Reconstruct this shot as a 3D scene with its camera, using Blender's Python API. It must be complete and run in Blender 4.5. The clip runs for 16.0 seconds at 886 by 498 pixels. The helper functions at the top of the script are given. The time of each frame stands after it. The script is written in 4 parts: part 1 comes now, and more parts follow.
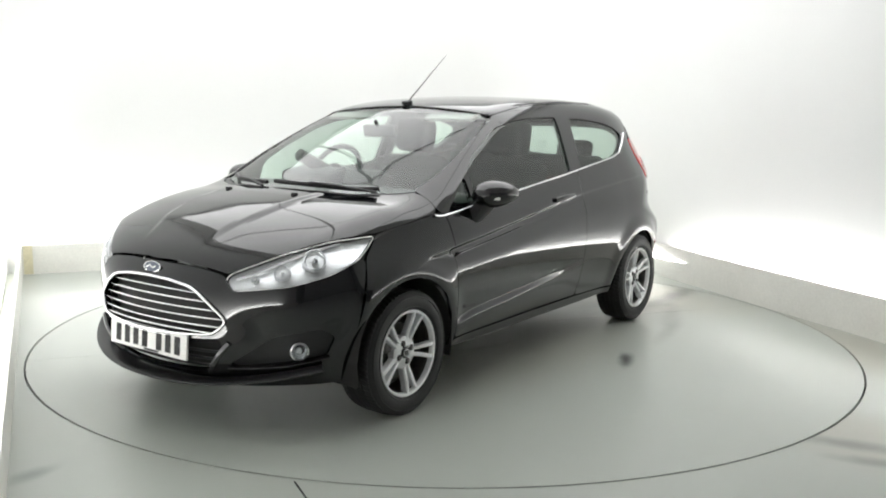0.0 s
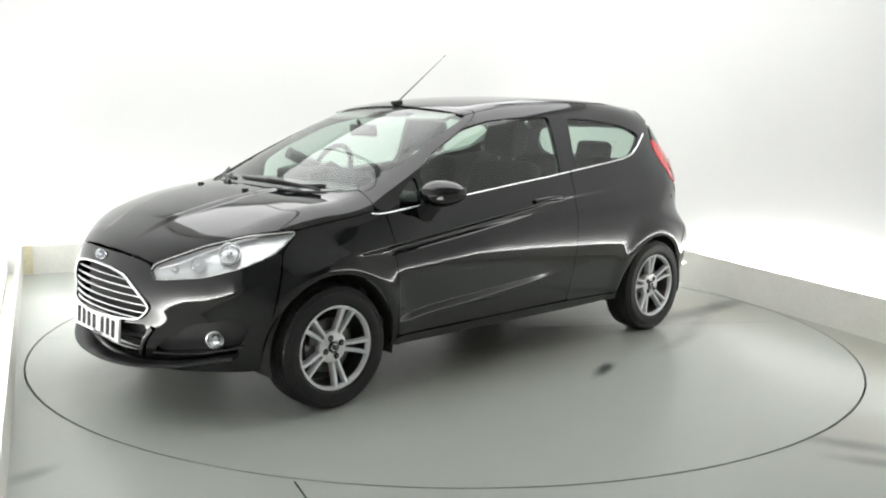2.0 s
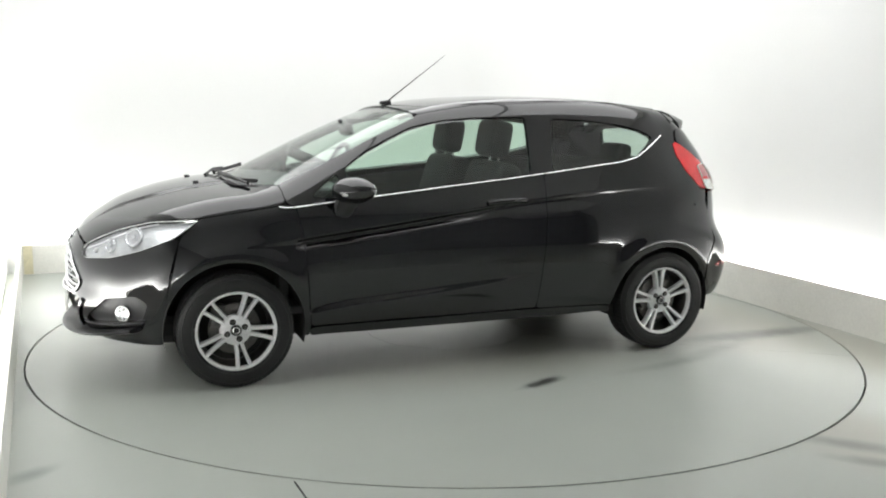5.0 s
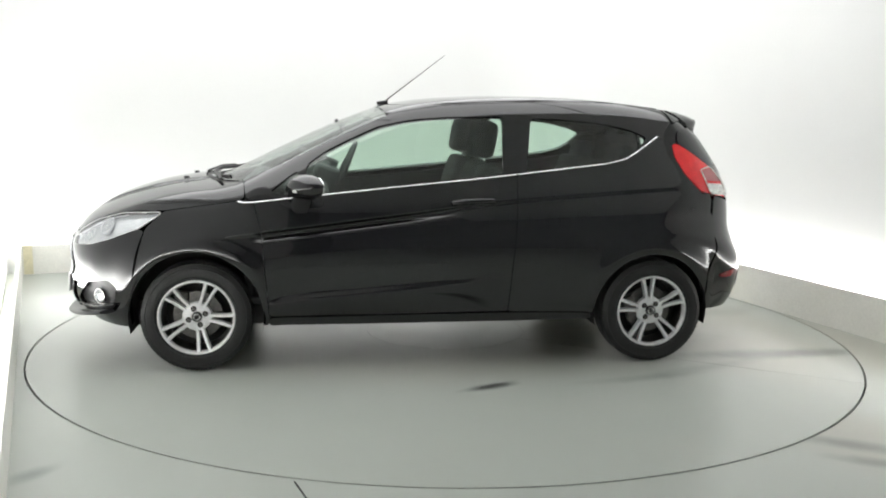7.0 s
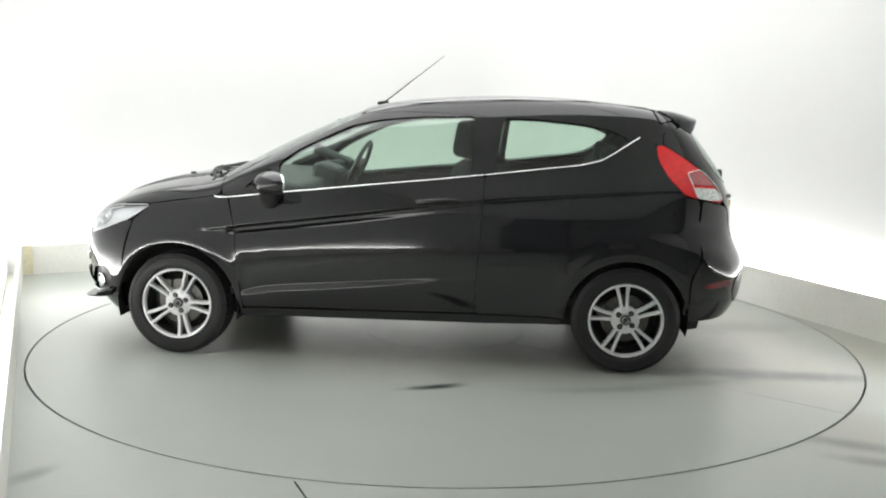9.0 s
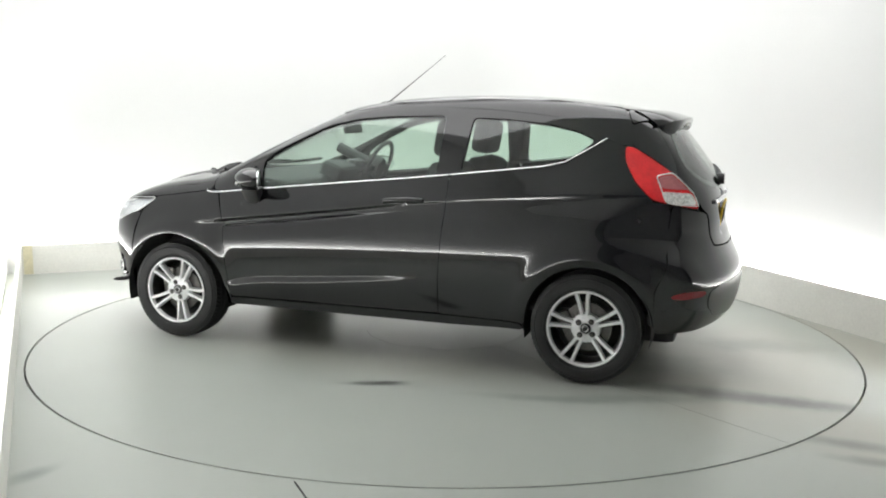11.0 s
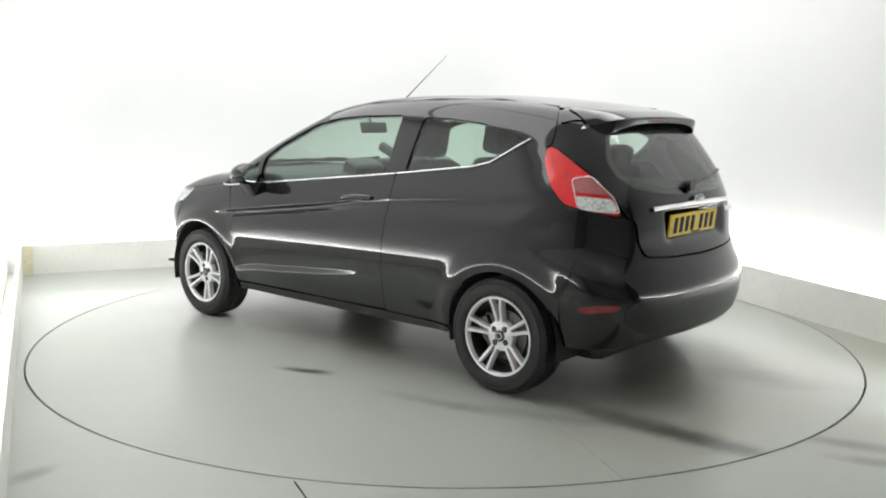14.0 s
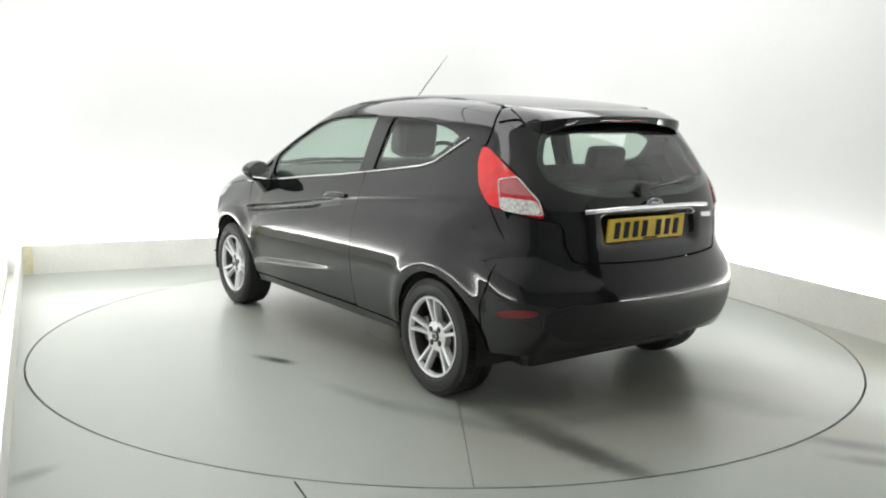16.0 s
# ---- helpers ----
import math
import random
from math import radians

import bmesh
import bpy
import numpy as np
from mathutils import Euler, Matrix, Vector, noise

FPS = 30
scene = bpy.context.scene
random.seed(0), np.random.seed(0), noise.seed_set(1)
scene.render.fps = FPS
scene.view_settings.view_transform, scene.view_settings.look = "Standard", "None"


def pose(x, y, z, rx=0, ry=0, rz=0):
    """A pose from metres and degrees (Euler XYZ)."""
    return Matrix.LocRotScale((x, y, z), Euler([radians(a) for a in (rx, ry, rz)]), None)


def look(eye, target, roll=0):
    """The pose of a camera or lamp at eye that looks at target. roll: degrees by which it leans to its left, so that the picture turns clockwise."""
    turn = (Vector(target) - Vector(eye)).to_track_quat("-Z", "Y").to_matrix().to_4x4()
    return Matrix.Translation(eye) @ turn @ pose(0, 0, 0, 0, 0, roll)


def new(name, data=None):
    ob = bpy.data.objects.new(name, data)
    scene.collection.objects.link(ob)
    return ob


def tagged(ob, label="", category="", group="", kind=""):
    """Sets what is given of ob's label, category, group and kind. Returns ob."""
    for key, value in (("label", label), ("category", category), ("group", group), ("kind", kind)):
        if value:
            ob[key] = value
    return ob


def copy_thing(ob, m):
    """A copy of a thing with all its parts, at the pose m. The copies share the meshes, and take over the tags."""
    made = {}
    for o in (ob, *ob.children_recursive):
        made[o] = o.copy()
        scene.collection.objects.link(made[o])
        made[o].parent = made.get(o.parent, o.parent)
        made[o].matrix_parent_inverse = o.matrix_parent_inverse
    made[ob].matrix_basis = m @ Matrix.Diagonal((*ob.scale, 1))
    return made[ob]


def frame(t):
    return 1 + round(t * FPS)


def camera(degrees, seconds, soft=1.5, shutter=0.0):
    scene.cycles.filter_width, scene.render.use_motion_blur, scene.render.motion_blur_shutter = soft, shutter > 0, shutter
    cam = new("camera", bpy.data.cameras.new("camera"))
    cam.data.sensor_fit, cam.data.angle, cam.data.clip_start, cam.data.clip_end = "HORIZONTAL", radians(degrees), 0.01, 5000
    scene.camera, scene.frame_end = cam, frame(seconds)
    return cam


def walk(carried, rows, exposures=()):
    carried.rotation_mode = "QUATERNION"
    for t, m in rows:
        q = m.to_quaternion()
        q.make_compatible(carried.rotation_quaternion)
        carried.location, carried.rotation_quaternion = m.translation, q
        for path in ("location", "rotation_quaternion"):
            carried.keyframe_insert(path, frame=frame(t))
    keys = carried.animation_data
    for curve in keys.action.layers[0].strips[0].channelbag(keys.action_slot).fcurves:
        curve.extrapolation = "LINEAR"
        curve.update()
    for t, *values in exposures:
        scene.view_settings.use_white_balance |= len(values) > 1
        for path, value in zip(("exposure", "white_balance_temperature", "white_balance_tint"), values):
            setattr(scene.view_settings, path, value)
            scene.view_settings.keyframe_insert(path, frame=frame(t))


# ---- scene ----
EYE, TARGET, ROLL = (0.0, -5.5755, 1.3774), (-0.0225, 0.3548, 0.4659), 0.883
cam = camera(53.017, 16.0, soft=2.0)
walk(cam, [(0, look(EYE, TARGET, ROLL)), (16.0, look(EYE, TARGET, ROLL))], exposures=[(0, 0.0, 6500, 10), (16.0, 0.0, 6500, 10)])
RADIUS, CAR_X, CAR_Y = 2.4526, 0.1963, -0.0047
# seconds and degrees of the turntable, turning clockwise at a little under seven degrees a second
TURN = ((0, 234.47), (.25, 233.6), (.5, 232.46), (1, 229.29), (1.5, 225.95), (2, 222.5), (3, 215.6), (4, 208.65), (5, 201.85), (6, 195.05), (7, 188.25), (8, 181.5),
        (9, 174.6), (10, 167.8), (11, 160.95), (12, 153.95), (13, 146.75), (14, 139.95), (15, 133.15), (16, 126.25))

world = bpy.data.worlds.new("studio")
scene.world = world
world.use_nodes = True
world.node_tree.nodes["Background"].inputs["Color"].default_value = (.9, .95, 1, 1)
world.node_tree.nodes["Background"].inputs["Strength"].default_value = .05


# ---- materials ----
def mat(name, color, rough=.5, metal=0.0, vary=0.0, scale=8.0, bump=0.0, fine=60.0, coat=0.0, ior=1.5, glow=None, rough_vary=0.0):
    m = bpy.data.materials.new(name)
    m.use_nodes = True
    nt = m.node_tree
    b = nt.nodes["Principled BSDF"]
    b.inputs["Base Color"].default_value = (*color, 1)
    b.inputs["Roughness"].default_value = rough
    b.inputs["Metallic"].default_value = metal
    b.inputs["IOR"].default_value = ior
    b.inputs["Coat Weight"].default_value = coat
    b.inputs["Coat Roughness"].default_value = .045
    if glow:
        b.inputs["Emission Color"].default_value = (*glow[:3], 1)
        b.inputs["Emission Strength"].default_value = glow[3]
    if vary or bump or rough_vary:
        co = nt.nodes.new("ShaderNodeTexCoord")
        big, small = nt.nodes.new("ShaderNodeTexNoise"), nt.nodes.new("ShaderNodeTexNoise")
        for n, s in ((big, scale), (small, fine)):
            n.inputs["Scale"].default_value, n.inputs["Detail"].default_value = s, 4
            nt.links.new(co.outputs["Object"], n.inputs["Vector"])
        add = nt.nodes.new("ShaderNodeMath")
        add.operation = "ADD"
        nt.links.new(big.outputs["Fac"], add.inputs[0])
        nt.links.new(small.outputs["Fac"], add.inputs[1])
        if vary:
            ramp = nt.nodes.new("ShaderNodeMapRange")
            ramp.inputs["From Min"].default_value, ramp.inputs["From Max"].default_value = .7, 1.3
            ramp.inputs["To Min"].default_value, ramp.inputs["To Max"].default_value = 1 - vary, 1 + vary
            nt.links.new(add.outputs[0], ramp.inputs["Value"])
            mul = nt.nodes.new("ShaderNodeVectorMath")
            mul.operation = "SCALE"
            mul.inputs[0].default_value = color
            nt.links.new(ramp.outputs[0], mul.inputs["Scale"])
            nt.links.new(mul.outputs[0], b.inputs["Base Color"])
        if rough_vary:
            rr = nt.nodes.new("ShaderNodeMapRange")
            rr.inputs["From Min"].default_value, rr.inputs["From Max"].default_value = .7, 1.3
            rr.inputs["To Min"].default_value, rr.inputs["To Max"].default_value = max(rough - rough_vary, .02), rough + rough_vary
            nt.links.new(add.outputs[0], rr.inputs["Value"])
            nt.links.new(rr.outputs[0], b.inputs["Roughness"])
        if bump:
            bp = nt.nodes.new("ShaderNodeBump")
            bp.inputs["Strength"].default_value, bp.inputs["Distance"].default_value = .4, bump
            nt.links.new(small.outputs["Fac"], bp.inputs["Height"])
            nt.links.new(bp.outputs[0], b.inputs["Normal"])
    return m


def glass(name, tint, gloss_rough=.01, least=.075):
    """A thin pane: clear and tinted, with a mirror gloss that grows towards a glancing view."""
    m = bpy.data.materials.new(name)
    m.use_nodes = True
    nt = m.node_tree
    nt.nodes.clear()
    out, mix = nt.nodes.new("ShaderNodeOutputMaterial"), nt.nodes.new("ShaderNodeMixShader")
    clear, gloss, fr = nt.nodes.new("ShaderNodeBsdfTransparent"), nt.nodes.new("ShaderNodeBsdfGlossy"), nt.nodes.new("ShaderNodeLayerWeight")
    clear.inputs["Color"].default_value = (*tint, 1)
    gloss.inputs["Roughness"].default_value = gloss_rough
    fr.inputs["Blend"].default_value = .5
    power, scale = nt.nodes.new("ShaderNodeMath"), nt.nodes.new("ShaderNodeMath")
    power.operation, scale.operation = "POWER", "MULTIPLY_ADD"
    power.inputs[1].default_value, scale.inputs[1].default_value, scale.inputs[2].default_value = 5, .995 - least, least
    nt.links.new(fr.outputs["Facing"], power.inputs[0])
    nt.links.new(power.outputs[0], scale.inputs[0])
    nt.links.new(scale.outputs[0], mix.inputs[0])
    nt.links.new(clear.outputs[0], mix.inputs[1])
    nt.links.new(gloss.outputs[0], mix.inputs[2])
    nt.links.new(mix.outputs[0], out.inputs[0])
    return m


def floor_paint(name, stains_and_shade, brown=()):
    """Worn grey-green floor paint, half glossy, with scuffs. Stains, and shade painted under the car, are given as (x,
    y, angle, half length, half width, strength).
    """
    m = mat(name, (.33, .345, .315), .3)
    nt = m.node_tree
    b = nt.nodes["Principled BSDF"]
    co = nt.nodes.new("ShaderNodeTexCoord")

    def node(kind, **inputs):
        n = nt.nodes.new(kind)
        for k, v in inputs.items():
            n.inputs[k].default_value = v
        return n

    def noise_at(scale, detail, rough=.55, stretch=None):
        n = node("ShaderNodeTexNoise", Scale=scale, Detail=detail, Roughness=rough)
        if stretch:
            mp = nt.nodes.new("ShaderNodeMapping")
            mp.inputs["Scale"].default_value = stretch
            nt.links.new(co.outputs["Object"], mp.inputs["Vector"])
            nt.links.new(mp.outputs[0], n.inputs["Vector"])
        else:
            nt.links.new(co.outputs["Object"], n.inputs["Vector"])
        return n.outputs["Fac"]

    def span(v, a, b_, c_, d):
        n = nt.nodes.new("ShaderNodeMapRange")
        n.interpolation_type = "SMOOTHSTEP"
        for k, x in zip(("From Min", "From Max", "To Min", "To Max"), (a, b_, c_, d)):
            n.inputs[k].default_value = x
        nt.links.new(v, n.inputs["Value"])
        return n.outputs[0]

    def calc(op, a, b_):
        n = nt.nodes.new("ShaderNodeMath")
        n.operation = op
        for i, v in enumerate((a, b_)):
            if isinstance(v, (int, float)):
                n.inputs[i].default_value = v
            else:
                nt.links.new(v, n.inputs[i])
        return n.outputs[0]

    cloud, dirt = noise_at(.8, 2), noise_at(3.0, 2, .5)
    smear = noise_at(1.1, 2, .5, (1, 2.2, 1))
    lum = calc("MULTIPLY", span(cloud, .0, 1.0, .96, 1.03), span(smear, .0, 1.0, .97, 1.02))
    lum = calc("MULTIPLY", lum, span(dirt, .2, .8, .996, 1.004))
    ragged = noise_at(4, 5, .6)
    for x, y, ang, a, w, strength in stains_and_shade:
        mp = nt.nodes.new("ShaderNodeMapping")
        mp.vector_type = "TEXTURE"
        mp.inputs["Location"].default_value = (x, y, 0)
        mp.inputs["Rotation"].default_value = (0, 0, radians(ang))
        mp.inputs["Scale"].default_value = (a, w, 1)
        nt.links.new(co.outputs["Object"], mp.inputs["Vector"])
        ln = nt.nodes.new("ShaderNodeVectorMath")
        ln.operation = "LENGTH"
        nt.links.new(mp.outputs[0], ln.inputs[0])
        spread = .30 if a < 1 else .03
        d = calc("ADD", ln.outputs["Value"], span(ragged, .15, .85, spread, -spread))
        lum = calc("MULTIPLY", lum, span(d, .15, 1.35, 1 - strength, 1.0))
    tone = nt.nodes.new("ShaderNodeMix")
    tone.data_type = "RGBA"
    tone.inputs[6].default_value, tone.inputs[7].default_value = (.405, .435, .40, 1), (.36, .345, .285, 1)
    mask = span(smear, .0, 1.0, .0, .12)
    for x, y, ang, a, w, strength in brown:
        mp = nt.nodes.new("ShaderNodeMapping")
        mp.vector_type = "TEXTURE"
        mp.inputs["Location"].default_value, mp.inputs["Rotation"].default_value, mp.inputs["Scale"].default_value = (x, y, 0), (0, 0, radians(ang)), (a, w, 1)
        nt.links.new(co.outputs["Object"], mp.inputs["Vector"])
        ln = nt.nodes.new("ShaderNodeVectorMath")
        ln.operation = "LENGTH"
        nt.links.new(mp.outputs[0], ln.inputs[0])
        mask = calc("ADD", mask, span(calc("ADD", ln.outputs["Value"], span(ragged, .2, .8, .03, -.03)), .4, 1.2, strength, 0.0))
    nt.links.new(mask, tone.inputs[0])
    col = nt.nodes.new("ShaderNodeVectorMath")
    col.operation = "SCALE"
    nt.links.new(tone.outputs[2], col.inputs[0])
    nt.links.new(lum, col.inputs["Scale"])
    nt.links.new(col.outputs[0], b.inputs["Base Color"])
    nt.links.new(span(cloud, .0, 1.0, .32, .27), b.inputs["Roughness"])
    return m


PAINT = mat("black_paint", (.0046, .0046, .0060), .5, coat=1.0, vary=.25, scale=1.5, fine=9)
PAINT.node_tree.nodes["Principled BSDF"].inputs["Specular IOR Level"].default_value = .0
PAINT.node_tree.nodes["Principled BSDF"].inputs["Coat IOR"].default_value = 1.68
TRIM = mat("black_plastic", (.009, .009, .010), .4, vary=.15, fine=60)
GLOSS = mat("gloss_black", (.006, .006, .007), .08, coat=.6)
RUBBER = mat("tyre_rubber", (.008, .008, .0085), .55, vary=.25, scale=12, bump=.001, fine=120)
ALLOY = mat("silver_alloy", (.78, .78, .79), .32, metal=.3, vary=.08, scale=20)
STEEL = mat("brake_steel", (.14, .135, .13), .42, metal=1, vary=.15, scale=30)
CHROME = mat("chrome", (.80, .80, .81), .07, metal=1, rough_vary=.04)
MIRROR = mat("mirror_glass", (.85, .87, .87), .015, metal=1)
REFLECTOR = mat("lamp_reflector", (.93, .94, .95), .24, metal=.55, vary=.08, scale=25, bump=.004, fine=38)
nt = REFLECTOR.node_tree
flute, relief, where = nt.nodes.new("ShaderNodeTexWave"), nt.nodes.new("ShaderNodeBump"), nt.nodes.new("ShaderNodeTexCoord")
flute.bands_direction, flute.wave_profile = "Z", "SAW"
flute.inputs["Scale"].default_value, flute.inputs["Distortion"].default_value = 17, .6
relief.inputs["Strength"].default_value, relief.inputs["Distance"].default_value, relief.invert = 1, .011, True
nt.links.new(where.outputs["Object"], flute.inputs["Vector"])
nt.links.new(flute.outputs["Fac"], relief.inputs["Height"])
nt.links.new(relief.outputs[0], nt.nodes["Principled BSDF"].inputs["Normal"])
RED = mat("red_lens", (.80, .022, .028), .12, coat=.8, vary=.12, scale=30, bump=.001, fine=140)
DARK_RED = mat("dark_red_lens", (.20, .008, .012), .18, coat=.6)
PINK = mat("frosted_red_lens", (.52, .16, .17), .2, coat=.8, vary=.12, scale=40, bump=.002, fine=160)
CLEAR = mat("clear_lamp_lens", (.80, .80, .78), .12, coat=.8, vary=.35, scale=45, bump=.003, fine=90)
AMBER = mat("amber_bulb", (.75, .34, .08), .2, coat=.5)
WHITE_PLATE = mat("white_plate", (.70, .70, .68), .5, vary=.05)
YELLOW_PLATE = mat("yellow_plate", (.74, .50, .012), .55, vary=.05)
INK = mat("plate_black", (.010, .010, .010), .8)
CLOTH = mat("charcoal_cloth", (.034, .035, .038), .9, vary=.10, scale=6, fine=18)
DASH = mat("dash_plastic", (.050, .052, .054), .55, vary=.12, fine=40)
LINING = mat("pale_roof_lining", (.45, .45, .43), .9, vary=.05, fine=40)
SCREEN = glass("windscreen_glass", (.78, .87, .82), least=.09)
PANE = glass("side_glass", (.72, .84, .76), least=.10)
REAR_PANE = glass("rear_glass", (.76, .83, .79), least=.15)
LENS = glass("headlamp_glass", (.95, .96, .97), .02)
WALL_WHITE = mat("white_wall_paint", (.745, .75, .738), .75, vary=.015, scale=1.2, bump=.0012, fine=90)
SKIRT = mat("off_white_skirting", (.84, .83, .78), .5, vary=.06, scale=3, bump=.001, fine=60)
STAINED = mat("yellowed_skirting", (.72, .67, .48), .5, vary=.12, scale=9)
# grey that stands in for the darkness round the camera
CHARCOAL = mat("unlit_grey", (.34, .345, .35), .6, vary=.15, scale=2)
PIT = mat("dark_gap", (.015, .015, .014), .8)
# the 1.9 m oval paints the car's shade and murky dirt into the deck
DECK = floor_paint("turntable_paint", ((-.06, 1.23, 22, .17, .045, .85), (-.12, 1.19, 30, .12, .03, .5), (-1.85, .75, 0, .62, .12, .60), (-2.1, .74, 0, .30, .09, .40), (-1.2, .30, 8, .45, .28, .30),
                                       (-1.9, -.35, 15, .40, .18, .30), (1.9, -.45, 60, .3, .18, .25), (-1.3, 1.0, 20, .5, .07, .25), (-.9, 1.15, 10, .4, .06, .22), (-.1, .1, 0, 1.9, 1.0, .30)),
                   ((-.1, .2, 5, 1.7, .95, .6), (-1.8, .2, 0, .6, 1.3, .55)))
GROUND = floor_paint("floor_paint", ((1.73, -1.93, -25, .25, .07, .45), (1.80, -2.15, -20, .25, .06, .40), (-1.55, -2.39, 60, .12, .06, .4), (2.3, .9, -68, .5, .12, .25), (.2, -2.65, 0, .4, .05, .3)), ((2.2, .2, -66, 1.6, .5, .6), (1.9, -1.9, -50, .6, .4, .5)))
DIFFUSER = mat("light_diffuser", (.8, .8, .8), .6, glow=(.995, 1, 1, 2.2))
SILVER_EDGE = mat("lamp_frame", (.7, .7, .7), .4, metal=.6)


# ---- mesh helpers ----
def mesh_ob(name, verts, faces, material, parent=None, label="", smooth=True, normals=None):
    me = bpy.data.meshes.new(name)
    me.from_pydata([tuple(map(float, v)) for v in verts], [], [tuple(map(int, f)) for f in faces])
    me.materials.append(material)
    if smooth:
        me.polygons.foreach_set("use_smooth", [True] * len(me.polygons))
    if normals is not None:
        me.normals_split_custom_set_from_vertices([tuple(map(float, n)) for n in normals])
    ob = new(name, me)
    ob.parent = parent
    if label:
        tagged(ob, label)
    return ob


def part(name, bm, material, parent, label="", smooth=False, angle=35):
    me = bpy.data.meshes.new(name)
    bmesh.ops.recalc_face_normals(bm, faces=bm.faces)
    if smooth:
        for f in bm.faces:
            f.smooth = True
        for e in bm.edges:
            if len(e.link_faces) == 2 and e.calc_face_angle(0) > radians(angle):
                e.smooth = False
    bm.to_mesh(me)
    bm.free()
    me.materials.append(material)
    ob = new(name, me)
    ob.parent = parent
    if label:
        tagged(ob, label)
    return ob


def block(size, at=(0, 0, 0), bevel=.01, turn=(0, 0, 0), seg=2, bm=None):
    """A box with rounded edges."""
    bm = bm or bmesh.new()
    m = pose(*at, *turn) @ Matrix.Diagonal((*size, 1))
    g = bmesh.ops.create_cube(bm, size=1, matrix=m)
    if bevel:
        es = {e for v in g["verts"] for e in v.link_edges}
        bmesh.ops.bevel(bm, geom=list(es), offset=min(bevel, min(size) * .45), segments=seg, profile=.6, affect="EDGES")
    return bm


def tube(path, w, h, up=(0, 0, 1), seg=10, closed=False, bm=None, taper=None, cap=True):
    """A bar of oval section, w wide and h high, swept along the path."""
    bm = bm or bmesh.new()
    P = [Vector(p) for p in path]
    n, rings, up = len(P), [], Vector(up)
    for i, p in enumerate(P):
        a, b = (P[i - 1], P[(i + 1) % n]) if closed else (P[max(i - 1, 0)], P[min(i + 1, n - 1)])
        t = (b - a).normalized()
        s = t.cross(up).normalized()
        u = s.cross(t)
        k = taper(i / max(n - 1, 1)) if taper else 1
        rings.append([bm.verts.new(p + s * (math.cos(q) * w / 2 * k) + u * (math.sin(q) * h / 2 * k)) for q in (2 * math.pi * j / seg for j in range(seg))])
    for i in range(n if closed else n - 1):
        A, B = rings[i], rings[(i + 1) % n]
        for j in range(seg):
            bm.faces.new((A[j], A[(j + 1) % seg], B[(j + 1) % seg], B[j]))
    if not closed and cap:
        bm.faces.new(rings[0][::-1])
        bm.faces.new(rings[-1])
    return bm


def lathe(profile, seg=64, m=Matrix(), bm=None):
    """A profile of (radius, along) turned round the y axis; m places it."""
    bm = bm or bmesh.new()
    rings = []
    for j in range(seg):
        q = 2 * math.pi * j / seg
        rings.append([bm.verts.new(m @ Vector((r * math.cos(q), y, r * math.sin(q)))) for r, y in profile])
    for j in range(seg):
        A, B = rings[j], rings[(j + 1) % seg]
        for i in range(len(profile) - 1):
            bm.faces.new((A[i], A[i + 1], B[i + 1], B[i]))
    return bm


def disc(r, depth, m, seg=32, bm=None, r2=None):
    bm = bm or bmesh.new()
    bmesh.ops.create_cone(bm, cap_ends=True, segments=seg, radius1=r, radius2=r if r2 is None else r2, depth=depth, matrix=m)
    return bm


# ---- the booth: u runs along its back wall, v from the back wall towards the front ----
U, V = Vector((.908, .418, 0)), Vector((.418, -.908, 0))


def plan(u, v, z=0.0):
    return U * u + V * v + Vector((0, 0, z))


def fillet(corner, r, a0, a1, n=14):
    return [(corner[0] + r * math.cos(radians(a0 + (a1 - a0) * i / n)), corner[1] + r * math.sin(radians(a0 + (a1 - a0) * i / n))) for i in range(n + 1)]


def ribbon(name, path, z0, z1, inward, thick, material, label="", kind="structure"):
    """An upright band of that thickness along a path of (u, v), with real faces all round; inward: towards the room's middle."""
    bm = bmesh.new()
    P = [Vector((u, v, 0)) for u, v in path]
    rows = []
    for i, p in enumerate(P):
        t = (P[min(i + 1, len(P) - 1)] - P[max(i - 1, 0)]).normalized()
        s = Vector((t.y, -t.x, 0)) * inward
        q = p + s * thick
        h = z1(i) if callable(z1) else z1
        rows.append([bm.verts.new(plan(a.x, a.y, z)) for a, z in ((p, z0), (p, h), (q, h), (q, z0))])
    for A, B in zip(rows, rows[1:]):
        for j in range(4):
            bm.faces.new((A[j], A[(j + 1) % 4], B[(j + 1) % 4], B[j]))
    bm.faces.new(rows[0][::-1])
    bm.faces.new(rows[-1])
    return tagged(part(name, bm, material, None, smooth=True, angle=30), label, kind=kind)


H, BACK, FRONT = 3.1, -2.93, 6.3


def right_u(v):
    return 2.485 - .055 * (v + .17)


E0 = right_u(BACK)
RF = .9
SKIRT_LINE_BACK = [(-2.495, BACK), (E0 - RF, BACK)] + fillet((E0 - RF, BACK + RF), RF, -90, 0)[1:] + [(right_u(v), v) for v in (0, 1.3, 2.6, 4.6)]
OUT = .12


def outset(path, d):
    res = []
    for i, p in enumerate(path):
        a, b = Vector(path[max(i - 1, 0)]), Vector(path[min(i + 1, len(path) - 1)])
        t = (b - a).normalized()
        res.append((p[0] + t.y * d, p[1] - t.x * d))
    return res


